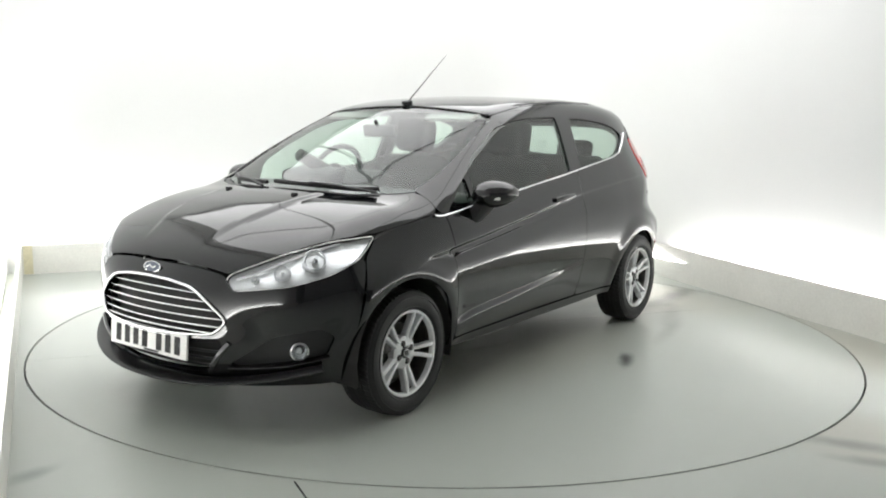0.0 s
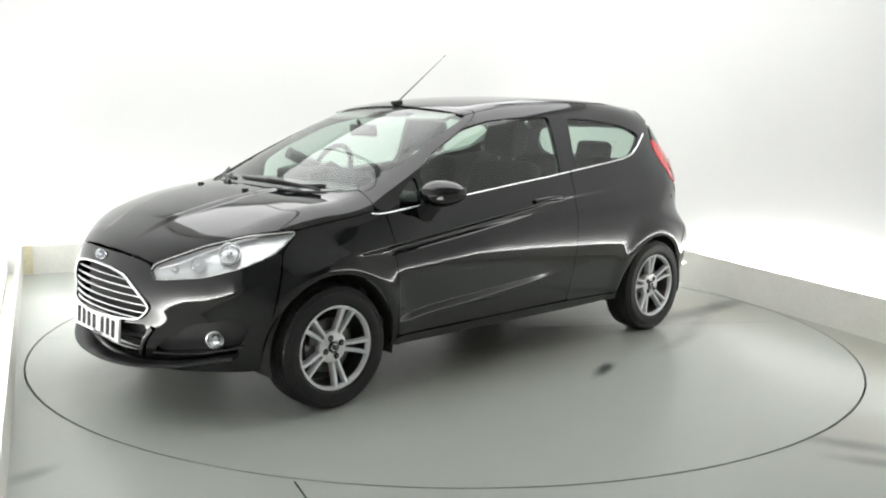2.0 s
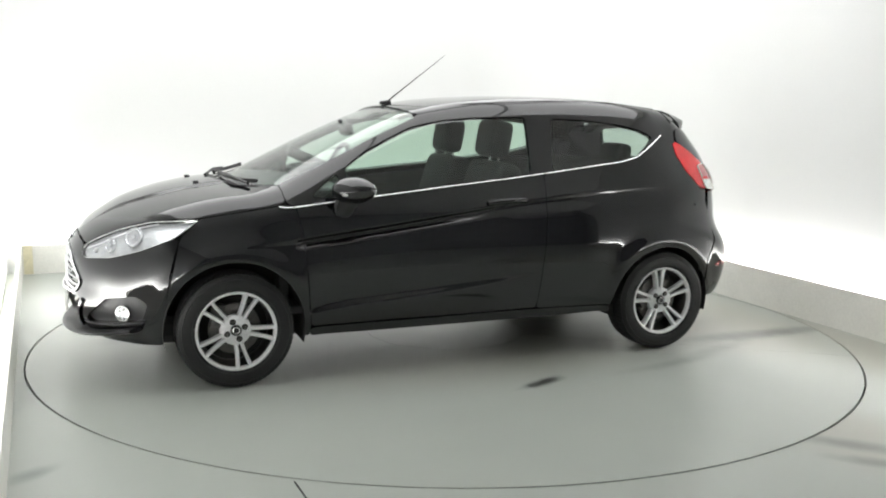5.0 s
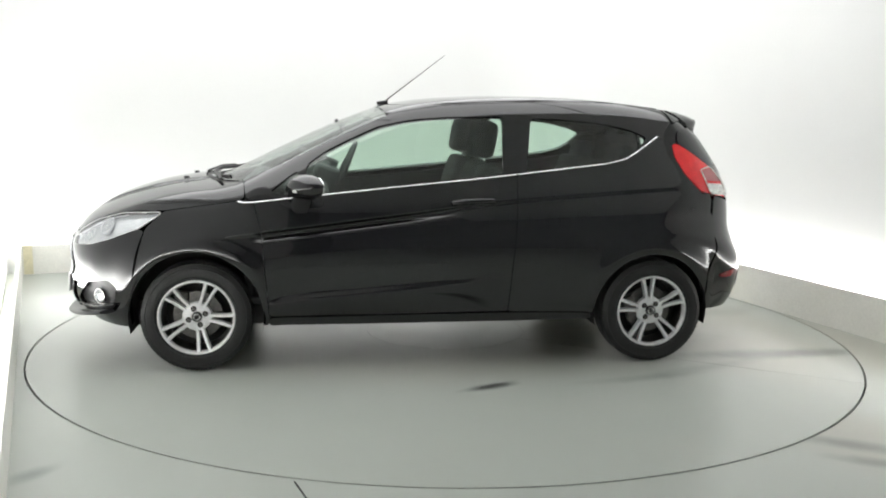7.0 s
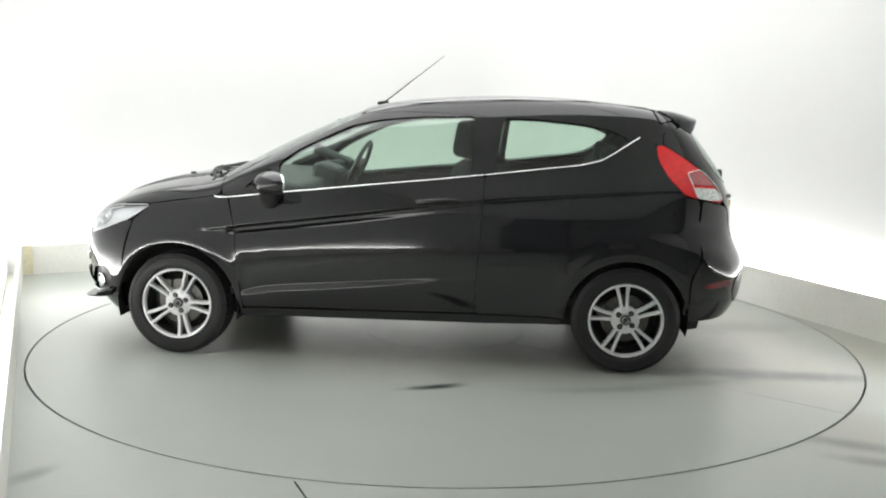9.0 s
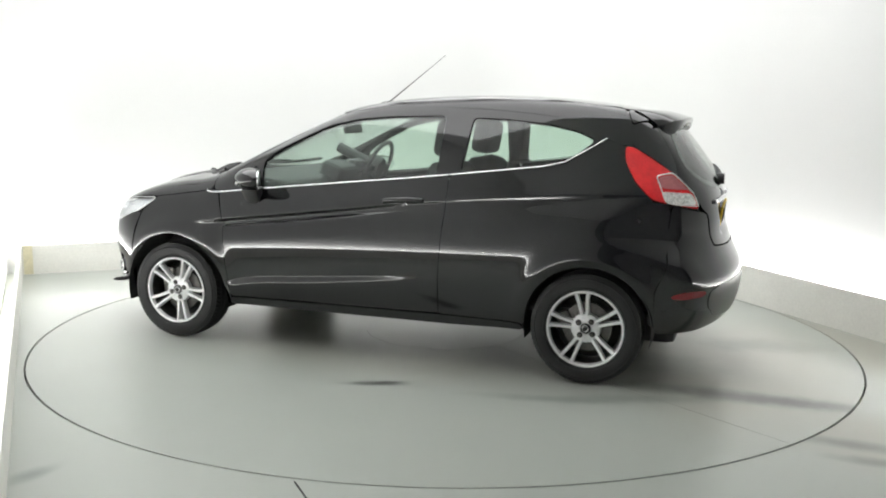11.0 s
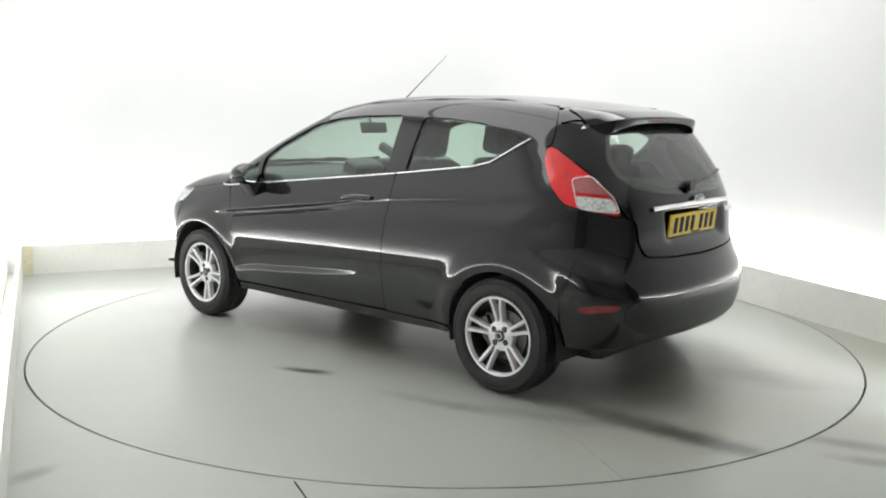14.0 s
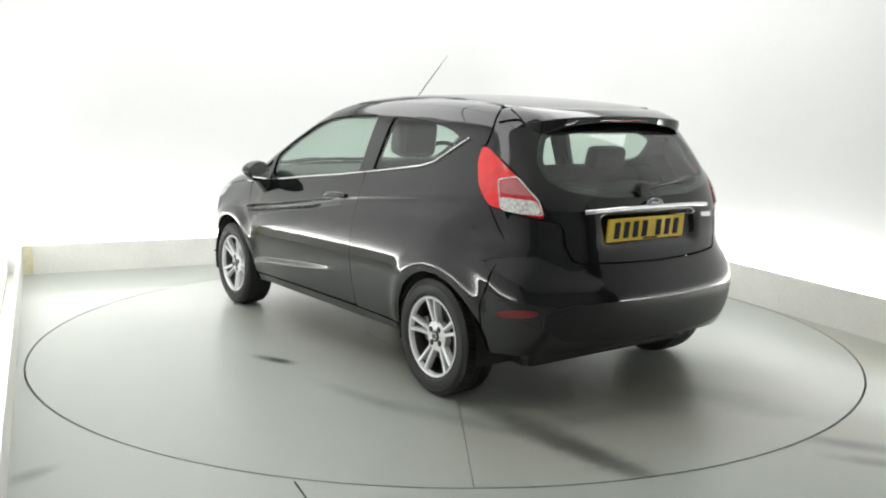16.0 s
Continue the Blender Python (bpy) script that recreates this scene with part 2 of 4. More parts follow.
ribbon("wall_back", [(-2.75, BACK - OUT)] + outset(SKIRT_LINE_BACK, OUT), 0, H, 1, .1, WALL_WHITE, "smooth white painted studio wall with a rounded corner")
ribbon("wall_left", [(-2.495 - OUT, 4.6), (-2.495 - OUT, BACK - OUT - .1)], 0, H, 1, .1, WALL_WHITE, "white painted side wall of the booth")
# unseen walls added round the camera; their grey stands in for lack of light
ribbon("wall_left_dark", [(-2.495 - OUT, FRONT), (-2.495 - OUT, 4.602)], 0, H, 1, .1, CHARCOAL, "unseen grey side wall, added to darken the car's reflections")
ribbon("wall_right_dark", [(right_u(4.6) + OUT, 4.602), (3.0, FRONT)], 0, H, 1, .1, CHARCOAL, "unseen grey side wall, added to darken the car's reflections")
ribbon("wall_behind_camera", [(3.2, FRONT), (-2.7, FRONT)], 0, H, 1, .12, CHARCOAL, "unseen grey end wall, added to darken the car's reflections")
ribbon("baseboard", SKIRT_LINE_BACK, 0, lambda i: .245 + .028 * min(max(i - 1, 0) / 14, 1), 1, .022, SKIRT, "off-white skirting board proud of the white wall")
ribbon("baseboard", [(-2.495, 4.6), (-2.495, BACK + .02)], 0, .245, 1, .022, SKIRT, "off-white skirting board along the side wall")
tagged(part("trim", block((.004, .07, .236), (0, 0, 0), .001), STAINED, None), "yellowed end of the skirting board", kind="structure").matrix_world = \
    Matrix.Translation(plan(-2.45, BACK + .0035, .121)) @ Matrix.Rotation(math.atan2(U.y, U.x) + math.pi / 2, 4, "Z")

# ceiling with its long luminous panels
bm = bmesh.new()
vs = [bm.verts.new(plan(u, v, z)) for z in (H, H + .1) for u, v in ((-2.8, BACK - .3), (3.1, BACK - .3), (3.1, FRONT + .2), (-2.8, FRONT + .2))]
for f in ((0, 1, 2, 3), (7, 6, 5, 4), (0, 4, 5, 1), (1, 5, 6, 2), (2, 6, 7, 3), (3, 7, 4, 0)):
    bm.faces.new([vs[i] for i in f])
tagged(part("ceiling", bm, WALL_WHITE, None), "white painted ceiling", kind="structure")


def ceiling_light():
    e = new("ceiling_light")
    part("frame", tube([(-.78, -1.11, 0), (.78, -1.11, 0), (.78, 1.11, 0), (-.78, 1.11, 0)], .04, .05, closed=True, seg=4), SILVER_EDGE, e)
    part("diffuser", block((1.54, 2.2, .02), (0, 0, .0), .004), DIFFUSER, e, "glowing white diffuser")
    return tagged(e, "large white luminous ceiling panel, switched on", "ceiling light", "ceiling panels")


turn_uv = Matrix.Rotation(math.atan2(U.y, U.x), 4, "Z")
first = None
for u in (-1.58, 0, 1.58):
    for v in (-1.72, .52):
        m = Matrix.Translation(plan(u, v, H - .035)) @ turn_uv
        if first is None:
            first = ceiling_light()
            first.matrix_world = m
        else:
            copy_thing(first, m)


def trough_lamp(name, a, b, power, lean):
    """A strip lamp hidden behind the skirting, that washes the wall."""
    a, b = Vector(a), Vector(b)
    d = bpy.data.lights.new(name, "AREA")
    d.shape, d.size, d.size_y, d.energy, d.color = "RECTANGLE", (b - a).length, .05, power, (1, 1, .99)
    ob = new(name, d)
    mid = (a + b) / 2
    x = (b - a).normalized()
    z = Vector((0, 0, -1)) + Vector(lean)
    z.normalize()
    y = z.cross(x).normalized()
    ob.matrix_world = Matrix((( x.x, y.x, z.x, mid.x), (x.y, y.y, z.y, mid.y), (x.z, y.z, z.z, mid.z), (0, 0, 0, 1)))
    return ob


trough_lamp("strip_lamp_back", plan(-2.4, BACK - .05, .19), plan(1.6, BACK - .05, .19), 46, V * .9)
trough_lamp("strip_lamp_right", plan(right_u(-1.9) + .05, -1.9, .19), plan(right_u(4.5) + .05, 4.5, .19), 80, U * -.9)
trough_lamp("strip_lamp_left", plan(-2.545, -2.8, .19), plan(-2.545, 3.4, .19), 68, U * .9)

# floor with the round opening in which the turntable runs
n = 180
ring = [((RADIUS + .006) * math.cos(2 * math.pi * i / n), (RADIUS + .006) * math.sin(2 * math.pi * i / n)) for i in range(n)]
outer = [plan(u, v) for u, v in ((-2.8, BACK - .3), (3.1, BACK - .3), (3.1, FRONT + .2), (-2.8, FRONT + .2))]
bm = bmesh.new()
top = [bm.verts.new((x, y, 0)) for x, y in ring]
low = [bm.verts.new((x, y, -.05)) for x, y in ring]
far = [bm.verts.new(p) for p in outer]
for i in range(n):
    bm.faces.new((top[i], top[(i + 1) % n], low[(i + 1) % n], low[i]))
edges = [bm.edges.get((top[i], top[(i + 1) % n])) for i in range(n)] + [bm.edges.new((far[i], far[(i + 1) % 4])) for i in range(4)]
bmesh.ops.triangle_fill(bm, edges=edges, use_beauty=True)
tagged(part("floor", bm, GROUND, None), "worn grey-green painted floor", kind="structure")
bm = disc(RADIUS + .2, .01, pose(0, 0, -.06), 96)
tagged(part("ground", bm, PIT, None), "dark pit under the turntable", kind="structure")
J0, J1 = Vector((-.555, -2.42, .001)), Vector((-.40, -2.75, .001))
tagged(part("trim", block(((J1 - J0).length, .007, .002), (0, 0, 0), 0), PIT, None), "dark joint in the painted floor", kind="structure").matrix_world = \
    Matrix.Translation((J0 + J1) / 2) @ Matrix.Rotation(math.atan2(J1.y - J0.y, J1.x - J0.x), 4, "Z")

turntable = tagged(new("turntable"), "round motor turntable with worn grey-green painted deck", "turntable")
for k in range(2):
    a0, a1 = radians(146.5 + 180 * k), radians(326.5 + 180 * k)
    gap = .0012
    bm = bmesh.new()
    arcs = []
    for r in (.5, RADIUS - .005):
        g = gap / r
        arcs.append([((r * math.cos(q)), (r * math.sin(q))) for q in (a0 + g + (a1 - a0 - 2 * g) * i / 90 for i in range(91))])
    T = [[bm.verts.new((x, y, 0)) for x, y in a] for a in arcs]
    B = [[bm.verts.new((x, y, -.03)) for x, y in a] for a in arcs]
    for i in range(90):
        bm.faces.new((T[0][i], T[1][i], T[1][i + 1], T[0][i + 1]))
        bm.faces.new((T[1][i], B[1][i], B[1][i + 1], T[1][i + 1]))
        bm.faces.new((T[0][i], T[0][i + 1], B[0][i + 1], B[0][i]))
    for i in (0, 90):
        bm.faces.new((T[0][i], T[1][i], B[1][i], B[0][i]))
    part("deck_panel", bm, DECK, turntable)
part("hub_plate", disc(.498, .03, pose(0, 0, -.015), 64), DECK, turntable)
# ---- the car's outer form: x forward, y to its left, z up, origin on the floor midway between the axles ----
def spline(pts):
    """A smooth curve through (x, value) knots, level with Catmull-Rom slopes."""
    xs, ys = np.array(pts, float).T
    if xs[0] > xs[-1]:
        xs, ys = xs[::-1], ys[::-1]
    d = np.gradient(ys, xs)

    def f(x):
        x = np.clip(x, xs[0], xs[-1])
        i = np.clip(np.searchsorted(xs, x) - 1, 0, len(xs) - 2)
        h = xs[i + 1] - xs[i]
        t = (x - xs[i]) / h
        return ((1 + 2 * t) * (1 - t) ** 2 * ys[i] + t * (1 - t) ** 2 * h * d[i]
                + t * t * (3 - 2 * t) * ys[i + 1] + t * t * (t - 1) * h * d[i + 1])
    return f


TOP = spline([(2.2, .50), (2.05, .665), (1.95, .755), (1.8, .85), (1.6, .927), (1.4, .972), (1.22, .998), (1.13, 1.022), (1.0, 1.083),
              (.8, 1.182), (.6, 1.275), (.4, 1.36), (.27, 1.408), (.1, 1.443), (-.2, 1.473), (-.54, 1.484), (-.9, 1.475),
              (-1.26, 1.438), (-1.55, 1.385), (-1.8, 1.33), (-2.1, 1.25)])
NOSE = spline([(.1, 1.84), (.2, 1.925), (.28, 1.995), (.36, 2.032), (.5, 2.035), (.6, 2.03), (.68, 2.02), (.76, 2.0), (.9, 1.95), (1.2, 1.8)])
TAIL = spline([(.1, -1.76), (.22, -1.85), (.32, -1.93), (.45, -1.97), (.57, -1.97), (.66, -1.925), (.74, -1.89), (.85, -1.875), (.95, -1.855),
               (1.05, -1.81), (1.2, -1.705), (1.34, -1.59), (1.5, -1.45)])
WIDE = spline([(2.1, .68), (1.9, .745), (1.6, .812), (1.25, .848), (.8, .855), (.2, .853), (-.5, .857), (-1.0, .866), (-1.3, .862), (-1.5, .838),
               (-1.7, .797), (-1.9, .74), (-2.1, .67)])
LEAN = spline([(.1, -.14), (.2, -.088), (.3, -.054), (.45, -.020), (.57, -.002), (.65, .001), (.75, -.006), (.85, -.022), (.93, -.048), (1.0, -.075), (1.1, -.113),
               (1.2, -.15), (1.3, -.19), (1.4, -.24), (1.6, -.36)])
CREASE = spline([(1.5, .70), (.97, .736), (.69, .769), (.39, .806), (.08, .846), (-.22, .888), (-.52, .921), (-.83, .947), (-1.13, .969), (-1.45, .988)])
SWEEP = spline([(.95, .335), (.76, .375), (.39, .41), (.08, .437), (-.3, .475), (-.9, .56)])


def step(a, b, x):
    t = np.clip((x - a) / (b - a), 0, 1)
    return t * t * (3 - 2 * t)


def flank(x, z):
    """Half the car's width at that place of its side."""
    y = WIDE(x) + LEAN(z) - .07 * step(1.0, 1.9, -x) * step(.9, 1.3, z)
    y = y - .045 * step(.75, 1.45, x) * step(.62, .88, z)
    d = CREASE(x) - z
    y = y - .009 * step(-.004, .024, d) * (1 - step(.035, .15, d)) * step(-1.75, -1.2, x) * (1 - step(1.0, 1.35, x))
    y = y - .021 * step(-.005, .014, d) * (1 - step(.028, .054, d)) * step(-.55, .35, x) * (1 - step(.90, .96, x))
    e = SWEEP(x) - z
    y = y + .022 * step(-.034, .008, e) * (1 - step(.014, .16, e)) * step(-.70, .60, x) * (1 - step(.78, .93, x))
    for ax, r in ((1.2445, .372), (-1.2445, .355)):
        q = np.hypot(x - ax, z - .30) - r
        y = y + .016 * np.exp(-(q / .055) ** 2) * step(.02, .2, z)
    return y


def smax(a, b, k):
    h = np.maximum(k - np.abs(a - b), 0) / k
    return np.maximum(a, b) + h * h * k / 4


def form(x, y, z):
    """Below nought inside the car's outer skin, above it outside."""
    y = np.abs(y)
    side = (y - flank(x, z)) * .93
    top = z - TOP(x + .24 * y * y) + .07 * y * y
    dome = .17 + .11 * step(1.95, 1.5, x)
    top = top - .011 * (1 - step(dome, dome + .035, y)) * step(1.12, 1.3, x) * (1 - step(1.72, 1.92, x))
    top = top * np.where((x > .2) & (x < 1.15), .9, .97)
    front = (x - NOSE(z) + 0.40 * y ** 2 + .26 * y ** 4) * .95
    front = front + .034 * step(.34, .62, y) * step(.60, .38, z)
    rear = (TAIL(z) + ((.30 * y ** 2 + .30 * y ** 4) * .75 * (1 - step(.62, .80, z)) + (.16 * y ** 2 + 1.1 * y ** 6) * step(.62, .80, z)) - x) * np.where(z > .95, .84, .96)
    rear = rear + .030 * (1 - step(.26, .36, y)) * step(.745, .80, z) * (1 - step(.895, .935, z)) * (x < 0)
    f = smax(side, top, .09)
    f = smax(f, front, .10)
    f = smax(f, rear, .08)
    return smax(f, .17 - z, .06)


def meet(o, d, far=6.0):
    """Where rays from o along d first enter the form: an array of points, and of whether they do."""
    o, d = np.broadcast_arrays(np.asarray(o, float), np.asarray(d, float))
    s = np.zeros(len(o))
    for _ in range(int(45 + far * 6)):
        s = np.minimum(s + np.clip(form(*(o + d * s[:, None]).T) * .85, -.02, .16), far)
    ok = s < far - .01
    for _ in range(5):
        a, b = form(*(o + d * s[:, None]).T), form(*(o + d * (s[:, None] + 1e-4)).T)
        g = (b - a) / 1e-4
        s = np.where(ok & (g < -.05), s - np.clip(a / np.minimum(g, -.05), -.01, .01), s)
    return o + d * s[:, None], ok


def slope(P):
    """The outward direction of the form at points P."""
    h, g = 2e-3, []
    for k in range(3):
        d = np.zeros(3)
        d[k] = h
        g.append(form(*(P + d).T) - form(*(P - d).T))
    g = np.stack(g, -1)
    return g / np.maximum(np.linalg.norm(g, axis=1), 1e-9)[:, None]


# Ways of laying a flat outline on the form. side: (x, z); top: (x, y); nose and stern: (y, z); wrap: (x, angle about a lengthwise axis); round: (angle about an upright axis, z)
def rays(space, A):
    a, b = np.asarray(A, float).T
    o = np.zeros(len(a))
    kind, arg = space
    if kind == "side":
        return np.stack([a, o + 1.6, b], -1), np.array([0, -1., 0])
    if kind == "top":
        return np.stack([a, b, o + 2.2], -1), np.array([0, 0, -1.])
    if kind == "nose":
        return np.stack([o + 2.6, a, b], -1), np.array([-1., 0, 0])
    if kind == "stern":
        return np.stack([o - 2.6, a, b], -1), np.array([1., 0, 0])
    if kind == "wrap":
        d = np.stack([o, np.cos(a * 0 + b / .6), np.sin(b / .6)], -1)
        return np.stack([a, o, o + arg], -1) + 1.5 * d, -d
    d = np.stack([np.cos(a / .8), np.sin(a / .8), o], -1)
    return np.stack([o + arg, o, b], -1) + 1.5 * d, -d


def lay(space, A):
    return meet(*rays(space, A), far=4.0)[0]


def flat(space, P):
    P = np.asarray(P, float)
    kind, arg = space
    pick = {"side": (0, 2), "top": (0, 1), "nose": (1, 2), "stern": (1, 2)}.get(kind)
    if pick:
        return P[:, pick]
    if kind == "wrap":
        return np.stack([P[:, 0], np.arctan2(P[:, 2] - arg, P[:, 1]) * .6], -1)
    t = np.arctan2(P[:, 1], P[:, 0] - arg)
    if arg < 0:
        t = np.mod(t, 2 * np.pi)
    return np.stack([t * .8, P[:, 2]], -1)


def dense(A, s, closed=True):
    A = np.asarray(A, float)
    out = []
    for i in range(len(A) if closed else len(A) - 1):
        p, q = A[i], A[(i + 1) % len(A)]
        k = max(int(np.ceil(np.linalg.norm(q - p) / s)), 1)
        out += [p + (q - p) * j / k for j in range(k)]
    if not closed:
        out.append(A[-1])
    return np.array(out)


def soften(A, n):
    for _ in range(n):
        A = (np.roll(A, 1, 0) + 2 * A + np.roll(A, -1, 0)) / 4
    return A


def inset(A, d):
    t = np.roll(A, -1, 0) - np.roll(A, 1, 0)
    t /= np.maximum(np.linalg.norm(t, axis=1), 1e-9)[:, None]
    area = np.sum(A[:, 0] * np.roll(A[:, 1], -1) - np.roll(A[:, 0], -1) * A[:, 1])
    return A + np.stack([-t[:, 1], t[:, 0]], -1) * d * np.sign(area)


def inside(P, A):
    x, y = P.T
    c = np.zeros(len(P), bool)
    B = np.roll(A, -1, 0)
    for (x0, y0), (x1, y1) in zip(A, B):
        hit = (y0 > y) != (y1 > y)
        c ^= hit & (x < (x1 - x0) * (y - y0) / (y1 - y0 + 1e-12) + x0)
    return c


def near(P, A):
    d = np.full(len(P), 9.0)
    for q in A:
        d = np.minimum(d, np.hypot(*(P - q).T))
    return d


from mathutils.geometry import delaunay_2d_cdt


def panel(name, material, parent, space, outline, holes=(), gap=.0025, lift=0.0, depth=.022, res=.03, soft=2, mirror=False, label="", edge=.018, creases=False):
    """A sheet of the car's skin: an outline (points on the form) with holes, laid on the form, with a rim turned inwards.
    Returns the object, or the pair for both flanks."""
    loops = [inset(soften(dense(flat(space, outline), edge), soft), gap)]
    loops += [inset(soften(dense(flat(space, h), edge), soft), -gap) for h in holes]
    lo, hi = loops[0].min(0), loops[0].max(0)
    g = np.stack(np.meshgrid(np.arange(lo[0] + res / 2, hi[0], res), np.arange(lo[1] + res / 2, hi[1], res)), -1).reshape(-1, 2)
    ok = inside(g, loops[0])
    for h in loops[1:]:
        ok &= ~inside(g, h)
    g = g[ok]
    g = g[near(g, np.concatenate(loops)) > res * .45]
    if creases:
        x = np.arange(lo[0], hi[0], .018)
        q = [np.stack([x, CREASE(x) - d], -1) for d in (-.022, -.010, -.002, .006, .014, .022, .032, .042, .052, .064)] + [np.stack([x, SWEEP(x) - d], -1) for d in (-.042, -.033, -.024, -.015, -.006, .003, .011, .02, .03)]
        q = np.concatenate(q)
        k = inside(q, loops[0])
        q = q[k]
        q = q[near(q, loops[0]) > .007]
        band = (np.abs(g[:, 1] - CREASE(g[:, 0]) + .02) < .054) | (np.abs(g[:, 1] - SWEEP(g[:, 0]) - .006) < .048)
        g = np.concatenate([g[~band], q])
    pts = np.concatenate(loops + [g])
    edges, k = [], 0
    for l in loops:
        edges += [(k + i, k + (i + 1) % len(l)) for i in range(len(l))]
        k += len(l)
    vs, _, fs, *_ = delaunay_2d_cdt([Vector(p) for p in pts], edges, [], 0, 1e-6)
    A = np.array([tuple(v) for v in vs])
    F = np.array([tuple(f) for f in fs if len(f) == 3])
    mid = A[F].mean(1)
    keep = inside(mid, loops[0])
    for h in loops[1:]:
        keep &= ~inside(mid, h)
    F = F[keep]
    P = lay(space, A)
    N = slope(P)
    P = P + N * lift
    cr = np.cross(P[F[:, 1]] - P[F[:, 0]], P[F[:, 2]] - P[F[:, 0]])
    flip = (cr * N[F[:, 0]]).sum(1) < 0
    F[flip] = F[flip][:, ::-1]
    # rim
    count = {}
    for f in F:
        for a, b in ((f[0], f[1]), (f[1], f[2]), (f[2], f[0])):
            count[(a, b)] = 1
    rim = [(a, b) for a, b in count if (b, a) not in count]
    V, Nn, faces = [*P], [*N], [tuple(f) for f in F]
    if depth:
        for a, b in rim:
            t = P[b] - P[a]
            out = np.cross(t, (N[a] + N[b]) / 2)
            out = out / max(np.linalg.norm(out), 1e-9)
            i = len(V)
            V += [P[a], P[b], P[b] - N[b] * depth, P[a] - N[a] * depth]
            Nn += [out] * 4
            faces.append((i + 1, i, i + 3, i + 2))
    V, Nn = np.array(V), np.array(Nn)
    ob = mesh_ob(name, V, faces, material, parent, label, normals=Nn)
    if not mirror:
        return ob
    w = np.array([1, -1, 1])
    parent2 = mirror if mirror is not True else parent
    return ob, mesh_ob(name, V * w, [f[::-1] for f in faces], material, parent2, label, normals=Nn * w)


def both(P):
    """A half outline from the middle line outwards, closed by its mirror image."""
    P = np.asarray(P, float)
    Q = P[::-1] * np.array([1, -1, 1])
    return np.concatenate([P, Q[np.abs(Q[:, 1]) > 1e-6]])


def side(*xz):
    return lay(("side", 0), xz)


def overhead(*xy):
    return lay(("top", 0), xy)


def nose(*yz):
    return lay(("nose", 0), yz)


def stern(*yz):
    return lay(("stern", 0), yz)


def arc(cx, cz, r, a0, a1, n=18):
    return [(cx + r * math.cos(radians(a0 + (a1 - a0) * i / n)), cz + r * math.sin(radians(a0 + (a1 - a0) * i / n))) for i in range(n + 1)]


def cat(*parts):
    return np.concatenate([np.asarray(p, float) for p in parts])


FLANK, WRAP, LOW_WRAP, FORE, AFT = ("side", 0), ("wrap", .9), ("wrap", .45), ("round", 1.0), ("round", -1.0)
car = tagged(new("car"), "black three-door hatchback with silver alloy wheels, parked on the turntable", "car")

# outlines that neighbouring sheets share
BELT = [(.94, .902), (.754, .916), (.587, .934), (.39, .954), (.086, .986), (-.219, 1.016), (-.472, 1.044)]
BELT_REAR = [(-.472, 1.044), (-.677, 1.069), (-.983, 1.106), (-1.091, 1.132), (-1.17, 1.178), (-1.29, 1.255)]
DOOR_FRONT = [(.945, .902), (.905, .75), (.885, .5), (.868, .285)]
DOOR_REAR = [(-.472, 1.044), (-.466, .839), (-.442, .535), (-.43, .295)]
ARCH_F = arc(1.2465, .295, .347, 190, -8)
ARCH_R = arc(-1.2445, .29, .327, 184, -3)
LAMP_LOW = [(1.934, .449, .634), (1.808, .648, .658), (1.681, .752, .700), (1.53, .785, .757), (1.405, .765, .845)]
LAMP_TOP = [(1.62, .705, .836), (1.769, .591, .790), (1.862, .488, .738), (1.922, .412, .700)]
BONNET_SIDE = side((1.405, .848), (1.315, .861), (1.157, .884), (1.03, .902))
SCREEN_FOOT = overhead((1.255, 0), (1.235, .2), (1.17, .42), (1.06, .585), (1.0, .645))
SCREEN_HEAD = overhead((.262, 0), (.256, .3), (.238, .565))
ROOF_EDGE = overhead((.235, .585), (-.1, .575), (-.6, .568), (-1.0, .555), (-1.36, .53))
TAIL_INNER = [(-1.385, .680, 1.222), (-1.391, .71, 1.15), (-1.448, .745, 1.046), (-1.541, .76, .958), (-1.63, .70, .938)]

part("underbody", block((3.3, 1.22, .16), (-.03, 0, .27), .05), TRIM, car, "black underbody")
part("underbody", block((1.75, 1.56, .10), (0, 0, .29), .03), TRIM, car, "black underbody")

bonnet = panel("bonnet", PAINT, car, LOW_WRAP, both(cat(nose((0, .728), (.2, .724), (.33, .712), (.40, .70)), LAMP_TOP[::-1], BONNET_SIDE,
               side((.985, .915)), overhead((1.0, .668), (1.075, .605), (1.185, .43), (1.25, .2), (1.272, 0)))), res=.022)
for y in (.23, -.23):
    p = overhead((1.36, y))[0]
    part("washer_jet", block((.03, .022, .012), (p[0], y, p[2] + .004), .005), TRIM, bonnet, "black washer jet")

panel("front_wing", PAINT, car, FLANK, cat(side(*DOOR_FRONT), side((.868, .232), (.885, .232)), side(*ARCH_F), side((1.575, .45), (1.50, .757)),
      [LAMP_LOW[-1]], BONNET_SIDE, side((.985, .915))), res=.02, gap=.0012, creases=True, mirror=True)
doors = panel("door", PAINT, car, FLANK, cat(side(*BELT), side(*DOOR_REAR[1:]), side((.868, .285), (.885, .5), (.905, .75))), res=.02, creases=True, mirror=True)
panel("sill", PAINT, car, FLANK, side((.874, .281), (.40, .281), (-.43, .288), (-.90, .283), (-.91, .245), (-.5, .232), (.4, .228), (.874, .23)), res=.03, mirror=True)
